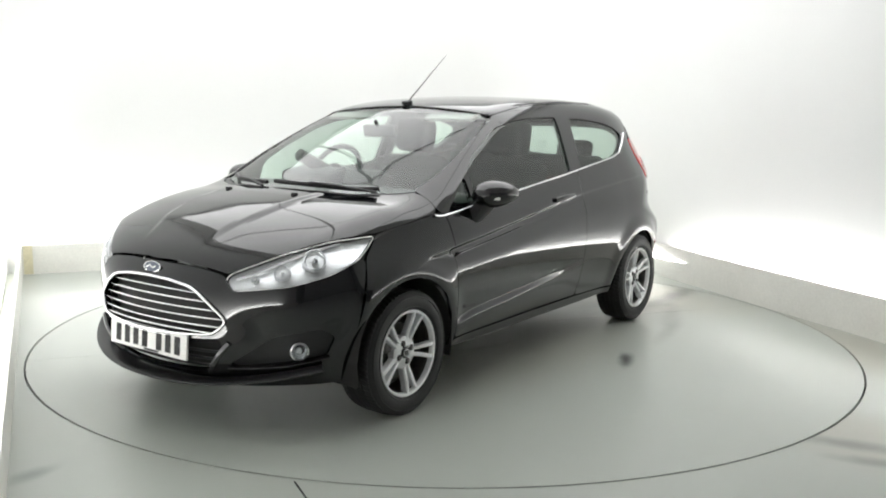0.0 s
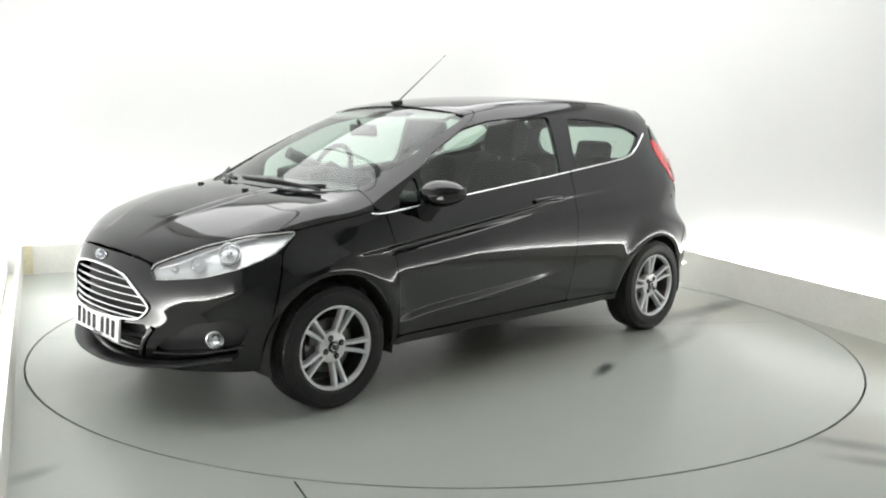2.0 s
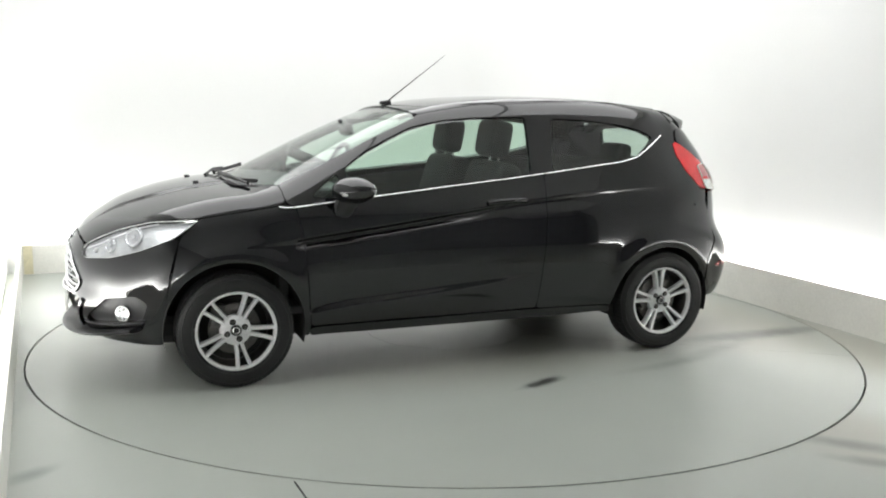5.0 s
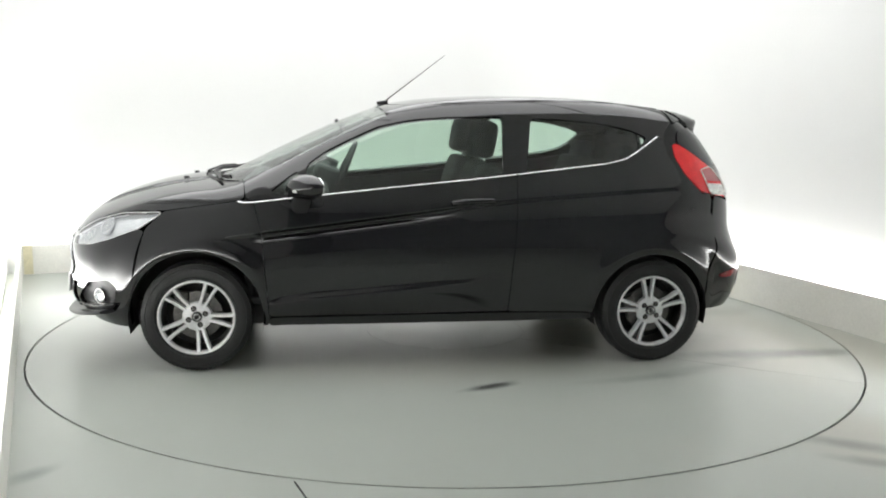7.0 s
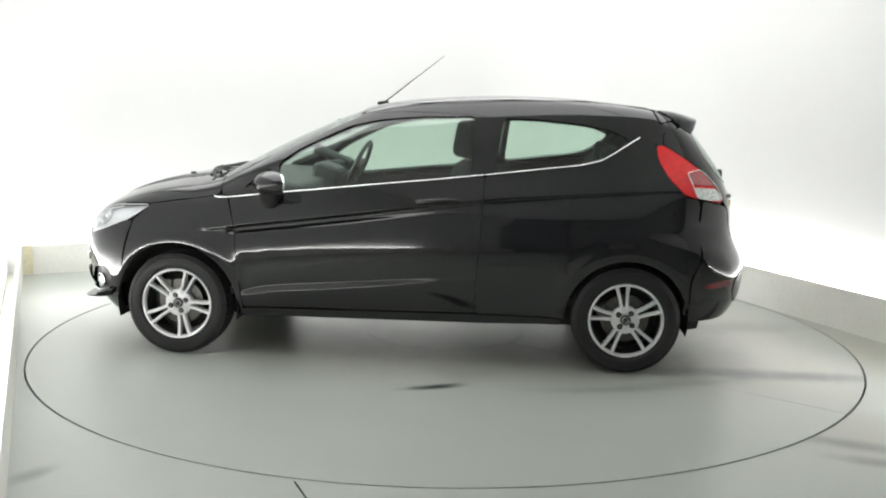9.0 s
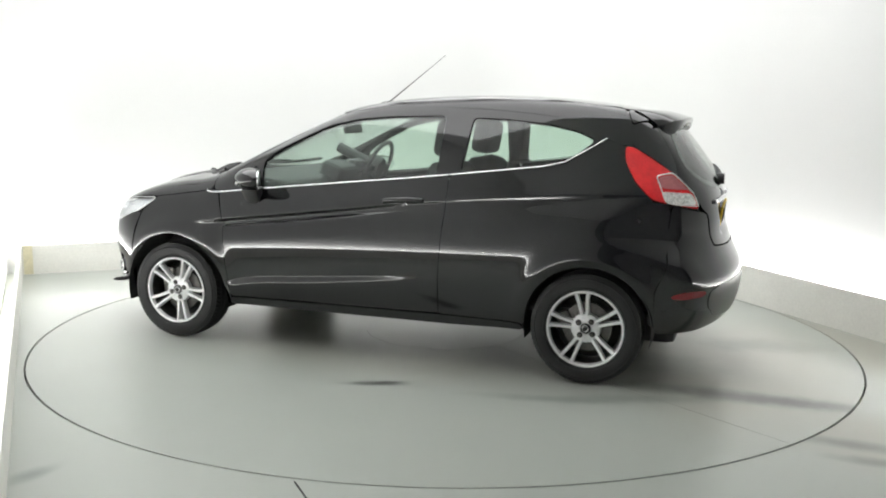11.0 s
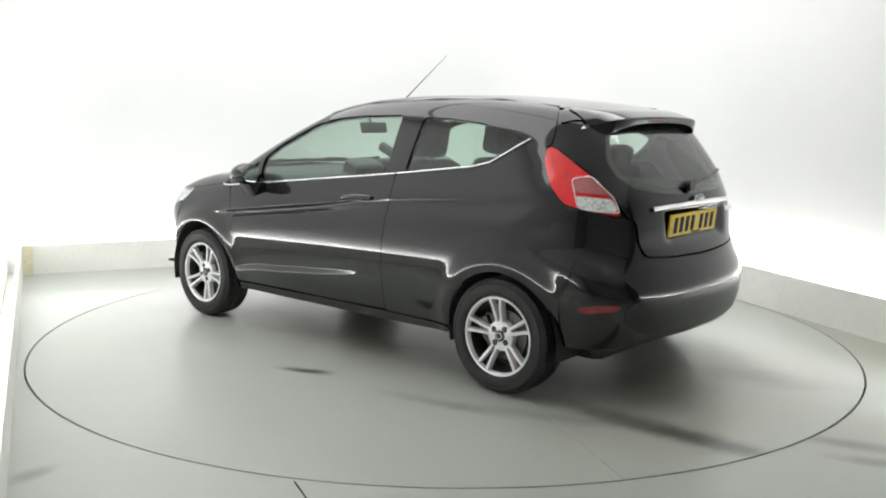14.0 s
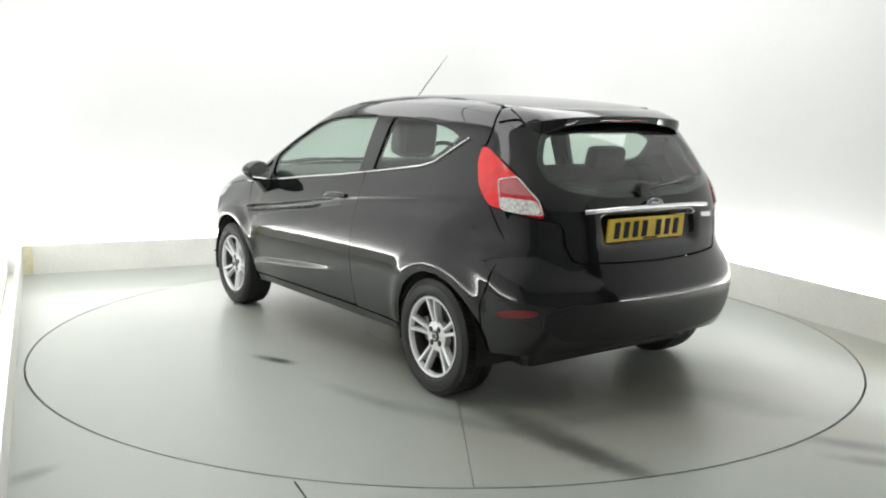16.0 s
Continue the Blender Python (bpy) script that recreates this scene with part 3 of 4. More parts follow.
panel("rear_quarter", PAINT, car, FLANK, cat(side(*BELT_REAR), TAIL_INNER[:-1], [(-1.635, .748, .80), (-1.62, .80, .62)], side((-1.575, .52)), side(*ARCH_R[1:]),
      side((-.91, .288), (-.43, .29), (-.442, .535), (-.466, .839))), res=.018, gap=.001, creases=True, mirror=True)
fuel = lay(FLANK, arc(-1.483, .855, .012, 0, 330, 11))
panel("towing_plug", TRIM, car, FLANK, fuel, lift=.002, depth=.004, res=.01, edge=.006)

# glasshouse
door_glass = side((.67, 1.09), (.556, 1.17), (.404, 1.244), (.283, 1.298), (.097, 1.336), (-.09, 1.352), (-.405, 1.36), (-.393, 1.046), (.086, .998), (.587, .945), (.66, .94))
sail_glass = side((.86, .948), (.80, 1.0), (.71, 1.065), (.70, .942))
quarter_glass = side((-.565, 1.352), (-.527, 1.060), (-.677, 1.079), (-.983, 1.116), (-1.091, 1.142), (-1.165, 1.188), (-1.235, 1.25), (-1.142, 1.292), (-.988, 1.325), (-.75, 1.347))
frame_out = cat(SCREEN_FOOT[-1:], overhead((.8, .676), (.5, .643), (.238, .598)), ROOF_EDGE, [(-1.40, .60, 1.31), (-1.40, .66, 1.235)], [TAIL_INNER[0]], side(*BELT_REAR[::-1]), side(*BELT[::-1][1:]), side((.985, .915)))
panel("side_frame", PAINT, car, WRAP, frame_out, holes=(door_glass, sail_glass, quarter_glass), res=.022, depth=.03, gap=.001, mirror=True)
for ob in panel("window", PANE, car, WRAP, door_glass, lift=-.008, depth=0, gap=-.006, res=.04, mirror=True, label="green-tinted door glass"):
    ob.visible_shadow = False
for ob in panel("window", PANE, car, WRAP, sail_glass, lift=-.008, depth=0, gap=-.006, res=.04, mirror=True, label="small fixed front glass"):
    ob.visible_shadow = False
for ob in panel("window", PANE, car, WRAP, quarter_glass, lift=-.008, depth=0, gap=-.006, res=.04, mirror=True, label="green-tinted rear side glass"):
    ob.visible_shadow = False
windscreen = panel("windscreen", SCREEN, car, WRAP, both(cat(overhead((1.24, 0), (1.22, .2), (1.155, .42), (1.045, .58), (.985, .668), (.8, .678), (.5, .645), (.24, .600)), SCREEN_HEAD[::-1])), depth=0, lift=-.007, gap=0, res=.035, label="clear windscreen")
windscreen.visible_shadow = False
panel("scuttle", TRIM, car, WRAP, both(cat(SCREEN_FOOT + np.array([-.015, 0, 0]), overhead((1.0, .667), (1.075, .603), (1.183, .43), (1.247, .2), (1.268, 0)))), gap=0, lift=-.006, depth=.02, res=.02, label="black plastic scuttle")
roof = panel("roof", PAINT, car, WRAP, both(cat(SCREEN_HEAD, ROOF_EDGE, overhead((-1.42, .45), (-1.44, .2), (-1.45, 0)))), res=.035)
panel("roof_lining", LINING, car, WRAP, both(cat(SCREEN_HEAD, ROOF_EDGE, overhead((-1.42, .45), (-1.44, .2), (-1.45, 0)))), lift=-.035, depth=0, res=.06, label="pale grey roof lining")
for s in (1, -1):
    strip = lay(WRAP, flat(WRAP, overhead((.24, .566), (-.1, .556), (-.6, .549), (-1.0, .537), (-1.34, .512)))) * np.array([1, s, 1])
    part("roof_strip", tube([tuple(p) for p in strip], .012, .008), TRIM, roof)

# bright strip under the windows, in its two lengths
def chrome_strip(xz, name, s):
    P = lay(FLANK, dense(xz, .04, False))
    P = P + slope(P) * .004
    part(name, tube([tuple(p * np.array([1, s, 1])) for p in P], .010, .016, up=(0, 1, 0)), CHROME, car, "bright chrome window strip", smooth=True, angle=60)


for s in (1, -1):
    chrome_strip([(1.02, .899), (.99, .894), (.95, .896)] + [(x, z + .002) for x, z in BELT[1:-1]] + [(-.466, 1.046)], "window_strip", s)
    chrome_strip([(-.478, 1.047)] + [(x, z + .002) for x, z in BELT_REAR[1:]], "window_strip", s)

# door handles: a bar over a scooped hollow
for s, door in zip((1, -1), doors):
    hp = lay(FLANK, [(-.11 - .225 * i / 8, .893 + .012 * i / 8) for i in range(9)])
    hn = slope(hp)
    bar = [tuple((p + n * (.006 + .022 * math.sin(math.pi * i / 8) ** .6)) * np.array([1, s, 1])) for i, (p, n) in enumerate(zip(hp, hn))]
    part("handle", tube(bar, .022, .03, up=(0, 0, 1)), PAINT, door, "black door handle", smooth=True, angle=60)
cup = lay(FLANK, [(-.225 + .105 * math.cos(q), .895 + .034 * math.sin(q)) for q in np.linspace(0, 2 * np.pi, 20, endpoint=False)])
panel("handle_cup", GLOSS, car, FLANK, cup, lift=.0012, depth=.003, res=.02, gap=0, mirror=True, label="dark hollow behind the handle")

# door mirrors
def door_mirror(door, s):
    def shell(scale=1.0, dx=0.0):
        bm = bmesh.new()
        bmesh.ops.create_uvsphere(bm, u_segments=28, v_segments=18, radius=1)
        for v in bm.verts:
            x, y, z = v.co
            back = -.35 if x < -.35 else x
            v.co = (.66 + dx + (.10 * back if x > -.35 else -.035) * scale - .05 * y, s * (.91 + (.10 * y + .016 * x) * scale), .986 + (.067 * z * (1 - .18 * y) + .006 * y) * scale)
        return bm
    ob = part("door_mirror", shell(), PAINT, door, "black door mirror", smooth=True, angle=60)
    bm = disc(1, .01, pose(0, 0, 0, 0, 90, 0), 28)
    for v in bm.verts:
        y, z = v.co.y, v.co.z
        v.co = (.618 + v.co.x - .04 * y, s * (.903 + .086 * y), .986 + .055 * z * (1 - .18 * y) + .004 * y)
    part("mirror_glass", bm, MIRROR, ob, "silver mirror glass")
    part("indicator", block((.03, .10, .016), (.733, s * .925, .970), .007, (0, 0, 25 * s)), CLEAR, ob, "clear side indicator")
    bm, rows = bmesh.new(), []
    for z, y0, y1, x0, x1 in ((.835, .800, .828, .670, .735), (.87, .806, .858, .655, .742), (.905, .815, .888, .645, .745), (.945, .835, .915, .640, .735)):
        rows.append([bm.verts.new((x, s * y, z)) for x, y in ((x0, y0), (x0, y1 - .008), (x0 + .012, y1), (x1 - .02, y1), (x1, y1 - .014), (x1, y0))])
    for A, B in zip(rows, rows[1:]):
        for j in range(6):
            bm.faces.new((A[j], A[(j + 1) % 6], B[(j + 1) % 6], B[j]))
    bm.faces.new(rows[0])
    bm.faces.new(rows[-1][::-1])
    part("stem", bm, TRIM, ob, "black mirror foot on the door skin", smooth=True, angle=40)


for s, door in zip((1, -1), doors):
    door_mirror(door, s)

# front bumper with its grilles
GRILLE = [(0, .662), (.14, .657), (.265, .638), (.34, .59), (.428, .512), (.40, .475), (.365, .448), (.2, .438), (0, .434)]
INTAKE = [(0, .418), (.22, .42), (.40, .432), (.405, .39), (.35, .31), (.30, .275), (.15, .262), (0, .26)]
POD = [(1.86, .60, .445), (1.72, .745, .478), (1.665, .775, .44), (1.70, .755, .355), (1.83, .645, .325), (1.93, .45, .300), (1.945, .42, .318)]
grille_line, intake_line = both(nose(*GRILLE)), both(nose(*INTAKE))
pods = [np.array(POD), np.array(POD) * np.array([1, -1, 1])]
bumper = panel("front_bumper", PAINT, car, FORE, both(cat(nose((0, .724), (.2, .72), (.33, .708), (.40, .694)), LAMP_LOW[:-1], side((1.50, .753), (1.57, .45)),
               side((1.588, .33), (1.58, .225)), [(1.75, .70, .215), (1.88, .52, .205), (1.95, .3, .20), (1.965, 0, .20)])),
               holes=(grille_line, intake_line, *pods), res=.018, edge=.014, gap=.0008)
panel("grille_back", PIT, bumper, FORE, grille_line, lift=-.06, depth=0, gap=-.03, res=.05, label="dark space behind the grille")
panel("intake_back", PIT, bumper, FORE, intake_line, lift=-.06, depth=0, gap=-.03, res=.05, label="dark space behind the lower intake")
g3 = lay(FORE, soften(dense(flat(FORE, grille_line), .02), 2))
g3 = g3 + slope(g3) * .006
part("grille_frame", tube([tuple(p) for p in g3], .012, .013, up=(1, 0, .2), closed=True), CHROME, bumper, "bright chrome grille frame", smooth=True, angle=70)


def grille_half(z):
    a = np.array(GRILLE)
    out = 0.0
    for (y0, z0), (y1, z1) in zip(a, a[1:]):
        if min(z0, z1) <= z <= max(z0, z1) and abs(z1 - z0) > 1e-6:
            out = max(out, y0 + (y1 - y0) * (z - z0) / (z1 - z0))
    return out


for z in (.622, .588, .553, .518, .484, .457):
    w = grille_half(z) - .004
    P = lay(("nose", 0), [(w * k / 12, z - .006 * (k / 12) ** 2) for k in range(-12, 13)])
    P = P - np.array([.012, 0, 0])
    part("grille_slat", tube([tuple(p) for p in P], .022, .0115, up=(0, 0, 1), seg=8), CHROME, bumper, "chrome grille slat", smooth=True, angle=70)
for z in (.30, .335, .37):
    w = .31 + (z - .30) * .9
    P = lay(("nose", 0), [(w * k / 12, z) for k in range(-12, 13)]) - np.array([.02, 0, 0])
    part("intake_slat", tube([tuple(p) for p in P], .02, .012, up=(0, 0, 1), seg=6), TRIM, bumper, "black intake slat", smooth=True)
for s in (1, -1):
    q = np.array(POD) * np.array([1, s, 1])
    panel("fog_surround", TRIM, bumper, FORE, q, lift=-.022, depth=0, gap=-.012, res=.03, label="black fog lamp surround")
    c0 = lay(FORE, flat(FORE, [(1.785, .679 * s, .381)]))[0]
    nrm = Vector((.62, .78 * s, 0)).normalized()
    m = Matrix.Translation(Vector(c0) - nrm * .012) @ nrm.to_track_quat("Y", "Z").to_matrix().to_4x4()
    fog = part("fog_lamp", lathe([(.040, -.01), (.040, .010), (.034, .012), (.032, .0), (.02, -.012), (.001, -.014)], 32, m), CHROME, bumper, "round chrome fog lamp", smooth=True)
    part("lens", disc(.033, .004, m @ pose(0, .006, 0, 90), 28), LENS, fog)
    part("bulb", lathe([(.001, .004), (.012, 0), (.014, -.012)], 20, m), REFLECTOR, fog)
    ledge = lay(FORE, flat(FORE, np.array([(1.945, .415, .302), (1.90, .52, .304), (1.83, .645, .316), (1.75, .72, .336), (1.69, .765, .352)]) * np.array([1, s, 1])))
    part("pod_ledge", tube([tuple(p) for p in ledge + slope(ledge) * .004], .022, .012, up=(0, 0, 1)), PAINT, bumper, "gloss black ledge under the fog lamp", smooth=True)
    strut = lay(("nose", 0), [((.315 + .12 * k / 6) * s, .268 + .15 * k / 6) for k in range(7)])
    part("intake_strut", tube([tuple(p + np.array([.004, 0, 0])) for p in strut], .016, .030, up=(0, s, -.5)), PAINT, bumper, "gloss black strut beside the lower intake", smooth=True)
# lip under the bumper
lip = [(2.008 - .20 * (y / .7) ** 2 - .06 * (y / .7) ** 4, y, .226 + .075 * abs(y / .7) ** 2.5) for y in np.linspace(-.74, .74, 31)]
part("splitter", tube([tuple(p) for p in lip], .105, .024, up=(0, 0, 1), seg=12), TRIM, bumper, "satin black front splitter", smooth=True, angle=70)


def oval_badge(parent, at, nrm, w, h):
    m = Matrix.Translation(at) @ Vector(nrm).to_track_quat("Y", "Z").to_matrix().to_4x4()
    b = part("badge", lathe([(1, -.004), (1, .003), (.92, .005), (.86, .003)], 40, m @ Matrix.Diagonal((w / 2, 1, h / 2, 1))), CHROME, parent, "oval chrome badge", smooth=True)
    part("badge_centre", lathe([(.87, .003), (.5, .0045), (.001, .005)], 40, m @ Matrix.Diagonal((w / 2, 1, h / 2, 1))), BADGE, b, "grey-blue badge centre", smooth=True)
    part("badge_mark", tube([(w * .28 * k, .006, h * .1 * math.sin(k * 5)) for k in np.linspace(-1, 1, 9)], .004, .006, bm=None), CHROME, b).matrix_local = m


BADGE = mat("badge_blue", (.16, .18, .23), .3, metal=.5, coat=.6)
bp = nose((0, .697))[0]
oval_badge(bumper, Vector(bp) + Vector((.004, 0, 0)), (.9, 0, .35), .118, .048)


def number_plate(parent, at, turn, material, label):
    m = Matrix.Translation(at) @ turn
    p = part("number_plate", block((.012, .53, .111), (0, 0, 0), .004), material, parent, label)
    p.matrix_local = m
    x = -.205
    for k in range(7):
        if k == 4:
            x += .035
        part("bar", block((.003, .036, .078), (.0065, x, 0), 0), INK, p)
        x += .0625
    part("foot_bar", block((.003, .10, .008), (.0065, .03, -.047), 0), INK, p)


number_plate(bumper, (2.026, 0, .383), pose(0, 0, 0, 0, -4, 0), WHITE_PLATE, "white front number plate with dark bars")

# headlamps
lamp_line = cat([(1.934, .405, .676), (1.936, .425, .645)], LAMP_LOW, LAMP_TOP)
for s in (1, -1):
    ln = lamp_line * np.array([1, s, 1])
    bowl = panel("headlight", REFLECTOR, car, FORE, ln, lift=-.014, depth=0, gap=.004, res=.02, label="silver headlamp under a clear lens")
    lens = panel("lens", LENS, bowl, FORE, ln, lift=.002, depth=0, gap=.003, res=.03, label="clear lamp lens")
    lens.visible_shadow = False
    lp = lay(FORE, soften(dense(flat(FORE, ln), .02), 2))
    part("bezel", tube([tuple(p) for p in lp - slope(lp) * .004], .006, .008, up=(1, s, 0), closed=True), CLEAR, bowl, "pale lamp bezel", smooth=True)
    for x, y, z, r in ((1.685, .675, .765, .050), (1.79, .595, .716, .037), (1.868, .513, .688, .018)):
        at = lay(FORE, flat(FORE, [(x, y * s, z)]))
        nrm = Vector(slope(at)[0])
        m = Matrix.Translation(Vector(at[0]) - nrm * .008) @ nrm.to_track_quat("Y", "Z").to_matrix().to_4x4()
        pr = part("projector", lathe([(r, -.006), (r, .003), (r * .92, .005), (r * .86, .001), (r * .6, -.003), (.001, -.004)], 32, m), REFLECTOR, bowl, "round silver lamp bowl", smooth=True)
        part("ring", lathe([(r * .84, .0035), (r * .80, .005), (r * .74, .0025)], 32, m), CHROME, pr)
        part("bulb", lathe([(.001, .006), (r * .22, .003), (r * .26, -.002)], 16, m), CHROME if r > .03 else CLEAR, pr, smooth=True)
    brow = lay(FORE, flat(FORE, np.array([(1.90, .44, .685), (1.84, .52, .715), (1.76, .60, .765), (1.66, .685, .81), (1.58, .72, .828)]) * np.array([1, s, 1])))
    part("brow", tube([tuple(p) for p in brow - slope(brow) * .007], .008, .008, up=(0, 0, 1)), ALLOY, bowl, "silver lamp brow")

# tail: hatch, lamps, bumper
RG = [(0, 1.315), (.25, 1.312), (.40, 1.30), (.47, 1.27), (.535, 1.17), (.535, 1.11), (.47, 1.06), (.30, 1.030), (0, 1.022)]
glass_line = both(stern(*RG))
hatch_line = both(cat(stern((0, 1.345), (.25, 1.34), (.45, 1.33)), [(-1.41, .60, 1.30), (-1.41, .655, 1.225), (-1.50, .656, 1.173), (-1.604, .633, 1.099), (-1.70, .585, .99)], stern((.575, .905), (.53, .88), (.525, .78), (.49, .715), (.3, .703), (0, .698))))
hatch = panel("tailgate", PAINT, car, AFT, hatch_line, holes=(glass_line,), res=.02, gap=.003)
rw = panel("window", REAR_PANE, hatch, AFT, glass_line, lift=.003, depth=0, gap=-.03, res=.04, label="dark tinted rear screen")
rw.visible_shadow = False
panel("tailgate_lining", DASH, hatch, AFT, hatch_line, holes=(glass_line,), res=.05, gap=.004, lift=-.04, depth=0, label="dark inner lining of the tailgate")
CL_TAIL = cat(TAIL_INNER[:4], [(-1.62, .715, .938), (-1.735, .585, .905), (-1.725, .582, .95), (-1.70, .592, .99), (-1.604, .64, 1.099), (-1.50, .662, 1.173), (-1.425, .672, 1.222)])
CL_CLEAR = [(-1.545, .700, 1.075), (-1.605, .637, 1.090), (-1.695, .592, .99), (-1.72, .583, .925), (-1.65, .685, .935), (-1.60, .728, .947)]
for s in (1, -1):
    w = np.array([1, s, 1])
    tl = panel("tail_light", RED, car, AFT, CL_TAIL * w, lift=.004, depth=.03, res=.018, gap=.003, label="red tail lamp with a clear lower corner")
    panel("lamp_back", PIT, tl, AFT, CL_TAIL * w, lift=-.034, depth=0, res=.04, gap=-.03)
    cw = np.array(CL_CLEAR)
    panel("frosted_lens", PINK, tl, AFT, cat(cw[:3], [(-1.70, .60, 1.0), (-1.575, .725, 1.01)]) * w, lift=.0075, depth=.004, res=.02, gap=.006, label="frosted pinkish red lens")
    panel("reverse_lens", CLEAR, tl, AFT, cat([(-1.575, .728, 1.005), (-1.70, .60, .992)], cw[3:]) * w, lift=.0075, depth=.004, res=.02, gap=.004, label="clear reversing lens")
    ol = lay(AFT, soften(dense(flat(AFT, cw * w), .015), 1))
    part("lens_rim", tube([tuple(p) for p in ol + slope(ol) * .010], .007, .007, up=(-1, s, 0), closed=True, seg=6), CLEAR, tl, "pale lens rim")
stern_top = panel("spoiler_base", PAINT, car, WRAP, both(cat(overhead((-1.455, 0), (-1.445, .2), (-1.425, .45), (-1.37, .53)), [(-1.41, .59, 1.315), (-1.46, .54, 1.335)], stern((.45, 1.336), (.25, 1.346), (0, 1.35)))), res=.02, gap=.001)
panel("roof_skin", PAINT, car, WRAP, both(cat(overhead((-1.28, 0), (-1.28, .45)), [(-1.28, .60, 1.34)], side((-1.31, 1.24), (-1.46, 1.20)), [(-1.50, .58, 1.30)], overhead((-1.52, .40), (-1.53, .2), (-1.53, 0)))),
      lift=-.008, depth=0, gap=0, res=.03, label="black panel edge behind the seams")
panel("corner_skin", PAINT, car, AFT, cat([(-1.33, .66, 1.27), (-1.42, .56, 1.34), (-1.50, .56, 1.30)], [(-1.50, .656, 1.173), (-1.50, .72, 1.04), (-1.60, .72, .96), (-1.68, .72, .80), (-1.70, .77, .55), (-1.64, .79, .30), (-1.56, .81, .32),
      (-1.56, .82, .60), (-1.56, .80, .80), (-1.48, .79, .96), (-1.36, .72, 1.12)]), lift=-.008, depth=0, gap=0, res=.03, mirror=True, label="black panel edge behind the seams")
# roof spoiler: a thick wing with turned-down ends
bm = bmesh.new()
rows = []
for k in range(-16, 17):
    y = .53 * k / 16
    e = abs(k / 16)
    x1 = -1.652 + .03 * e ** 2 + .10 * e ** 10
    z1 = 1.372 - .022 * e ** 2 - .016 * e ** 10
    x0 = -1.44 + .04 * e ** 3
    z0 = float(lay(("top", 0), [(x0, y * .97)])[0, 2]) + .004
    h = .030 + .060 * e ** 4
    rows.append([bm.verts.new(p) for p in ((x0, y * .99, z0), ((x0 * 2 + x1) / 3, y, z0 * .62 + z1 * .38 + .012), ((x0 + 2 * x1) / 3, y, z0 * .3 + z1 * .7 + .010), (x1, y, z1), (x1 - .004, y, z1 - .012),
                                           (x1 + .006, y, z1 - h), ((x0 + 2 * x1) / 3 + .02, y * .985, z1 - h - .002), (x0 - .10, y * .97, z0 - .055 - .04 * e ** 4), (x0 - .02, y * .97, z0 - .03))])
for A, B in zip(rows, rows[1:]):
    for j in range(9):
        bm.faces.new((A[j], A[(j + 1) % 9], B[(j + 1) % 9], B[j]))
bm.faces.new(rows[0])
bm.faces.new(rows[-1][::-1])
spoiler = part("spoiler", bm, PAINT, hatch, "black roof spoiler", smooth=True, angle=38)
part("brake_light", tube([(-1.649 + .005 * (y / .17) ** 2, y, 1.352) for y in np.linspace(-.17, .17, 9)], .012, .014), DARK_RED, spoiler, "narrow red high brake lamp")
# bright bar, badge, plate, wiper on the hatch
cb = stern(*[(y, .948 - .012 * (y / .45) ** 2) for y in np.linspace(-.43, .43, 21)])
part("trim_bar", tube([tuple(p + np.array([-.008, 0, 0])) for p in cb], .022, .024, up=(0, 0, 1)), CHROME, hatch, "chrome bar above the plate", smooth=True, angle=70)
bpos = stern((0, .966))[0]
oval_badge(hatch, Vector(bpos) + Vector((-.016, 0, 0)), (-1, 0, .1), .115, .046)
number_plate(hatch, (-1.856, .04, .848), pose(0, 0, 0, 0, 6, 180), YELLOW_PLATE, "yellow rear number plate with dark bars")
for y, w in ((-.40, .085), (.43, .02)):
    q = stern((y, .885))[0]
    if w > .05:
        part("script_badge", block((.006, w, .024), (q[0] - .003, y, .89), .002, (0, 0, -14)), CHROME, hatch, "small chrome script plate")
wp = [stern((.06 - .50 * k / 8, 1.035 + .055 * k / 8))[0] + np.array([-.02, 0, 0]) for k in range(9)]
wiper = part("rear_wiper", tube([tuple(p) for p in wp], .016, .018, taper=lambda k: 1.2 - .6 * k), TRIM, hatch, "black rear wiper arm")
part("wiper_hub", disc(.03, .035, Matrix.Translation(Vector(wp[0])) @ pose(0, 0, 0, 0, 90, 0), 20), TRIM, wiper)
part("wiper_blade", tube([tuple(stern((-.10 - .37 * k / 8, 1.048 + .04 * k / 8))[0] + np.array([-.008, 0, 0])) for k in range(9)], .01, .02), TRIM, wiper)

rear_bumper = panel("rear_bumper", PAINT, car, AFT, both(cat(stern((0, .694), (.3, .699), (.50, .711), (.535, .78), (.54, .885)), [(-1.70, .62, .908), (-1.63, .705, .932), (-1.635, .748, .80), (-1.62, .80, .62)],
                    side((-1.578, .50), (-1.578, .36), (-1.575, .285)), [(-1.70, .74, .285), (-1.84, .60, .295), (-1.91, .35, .315), (-1.92, 0, .32)])), res=.02, gap=.001)
low = both(cat(stern((0, .535), (.3, .535), (.55, .528)), [(-1.84, .655, .50), (-1.83, .66, .43), (-1.86, .57, .36)], stern((.4, .345), (.2, .34), (0, .34))))
panel("bumper_insert", TRIM, rear_bumper, AFT, low, lift=.004, depth=.006, res=.03, gap=0, label="satin black lower bumper insert")
for s in (1, -1):
    panel("reflector", DARK_RED, rear_bumper, AFT, np.array([(-1.655, .80, .487), (-1.726, .775, .508), (-1.80, .705, .512), (-1.825, .675, .505), (-1.81, .69, .483), (-1.72, .777, .468), (-1.67, .797, .47)]) * np.array([1, s, 1]),
          lift=.003, depth=.005, res=.02, gap=0, label="dark red bumper reflector")
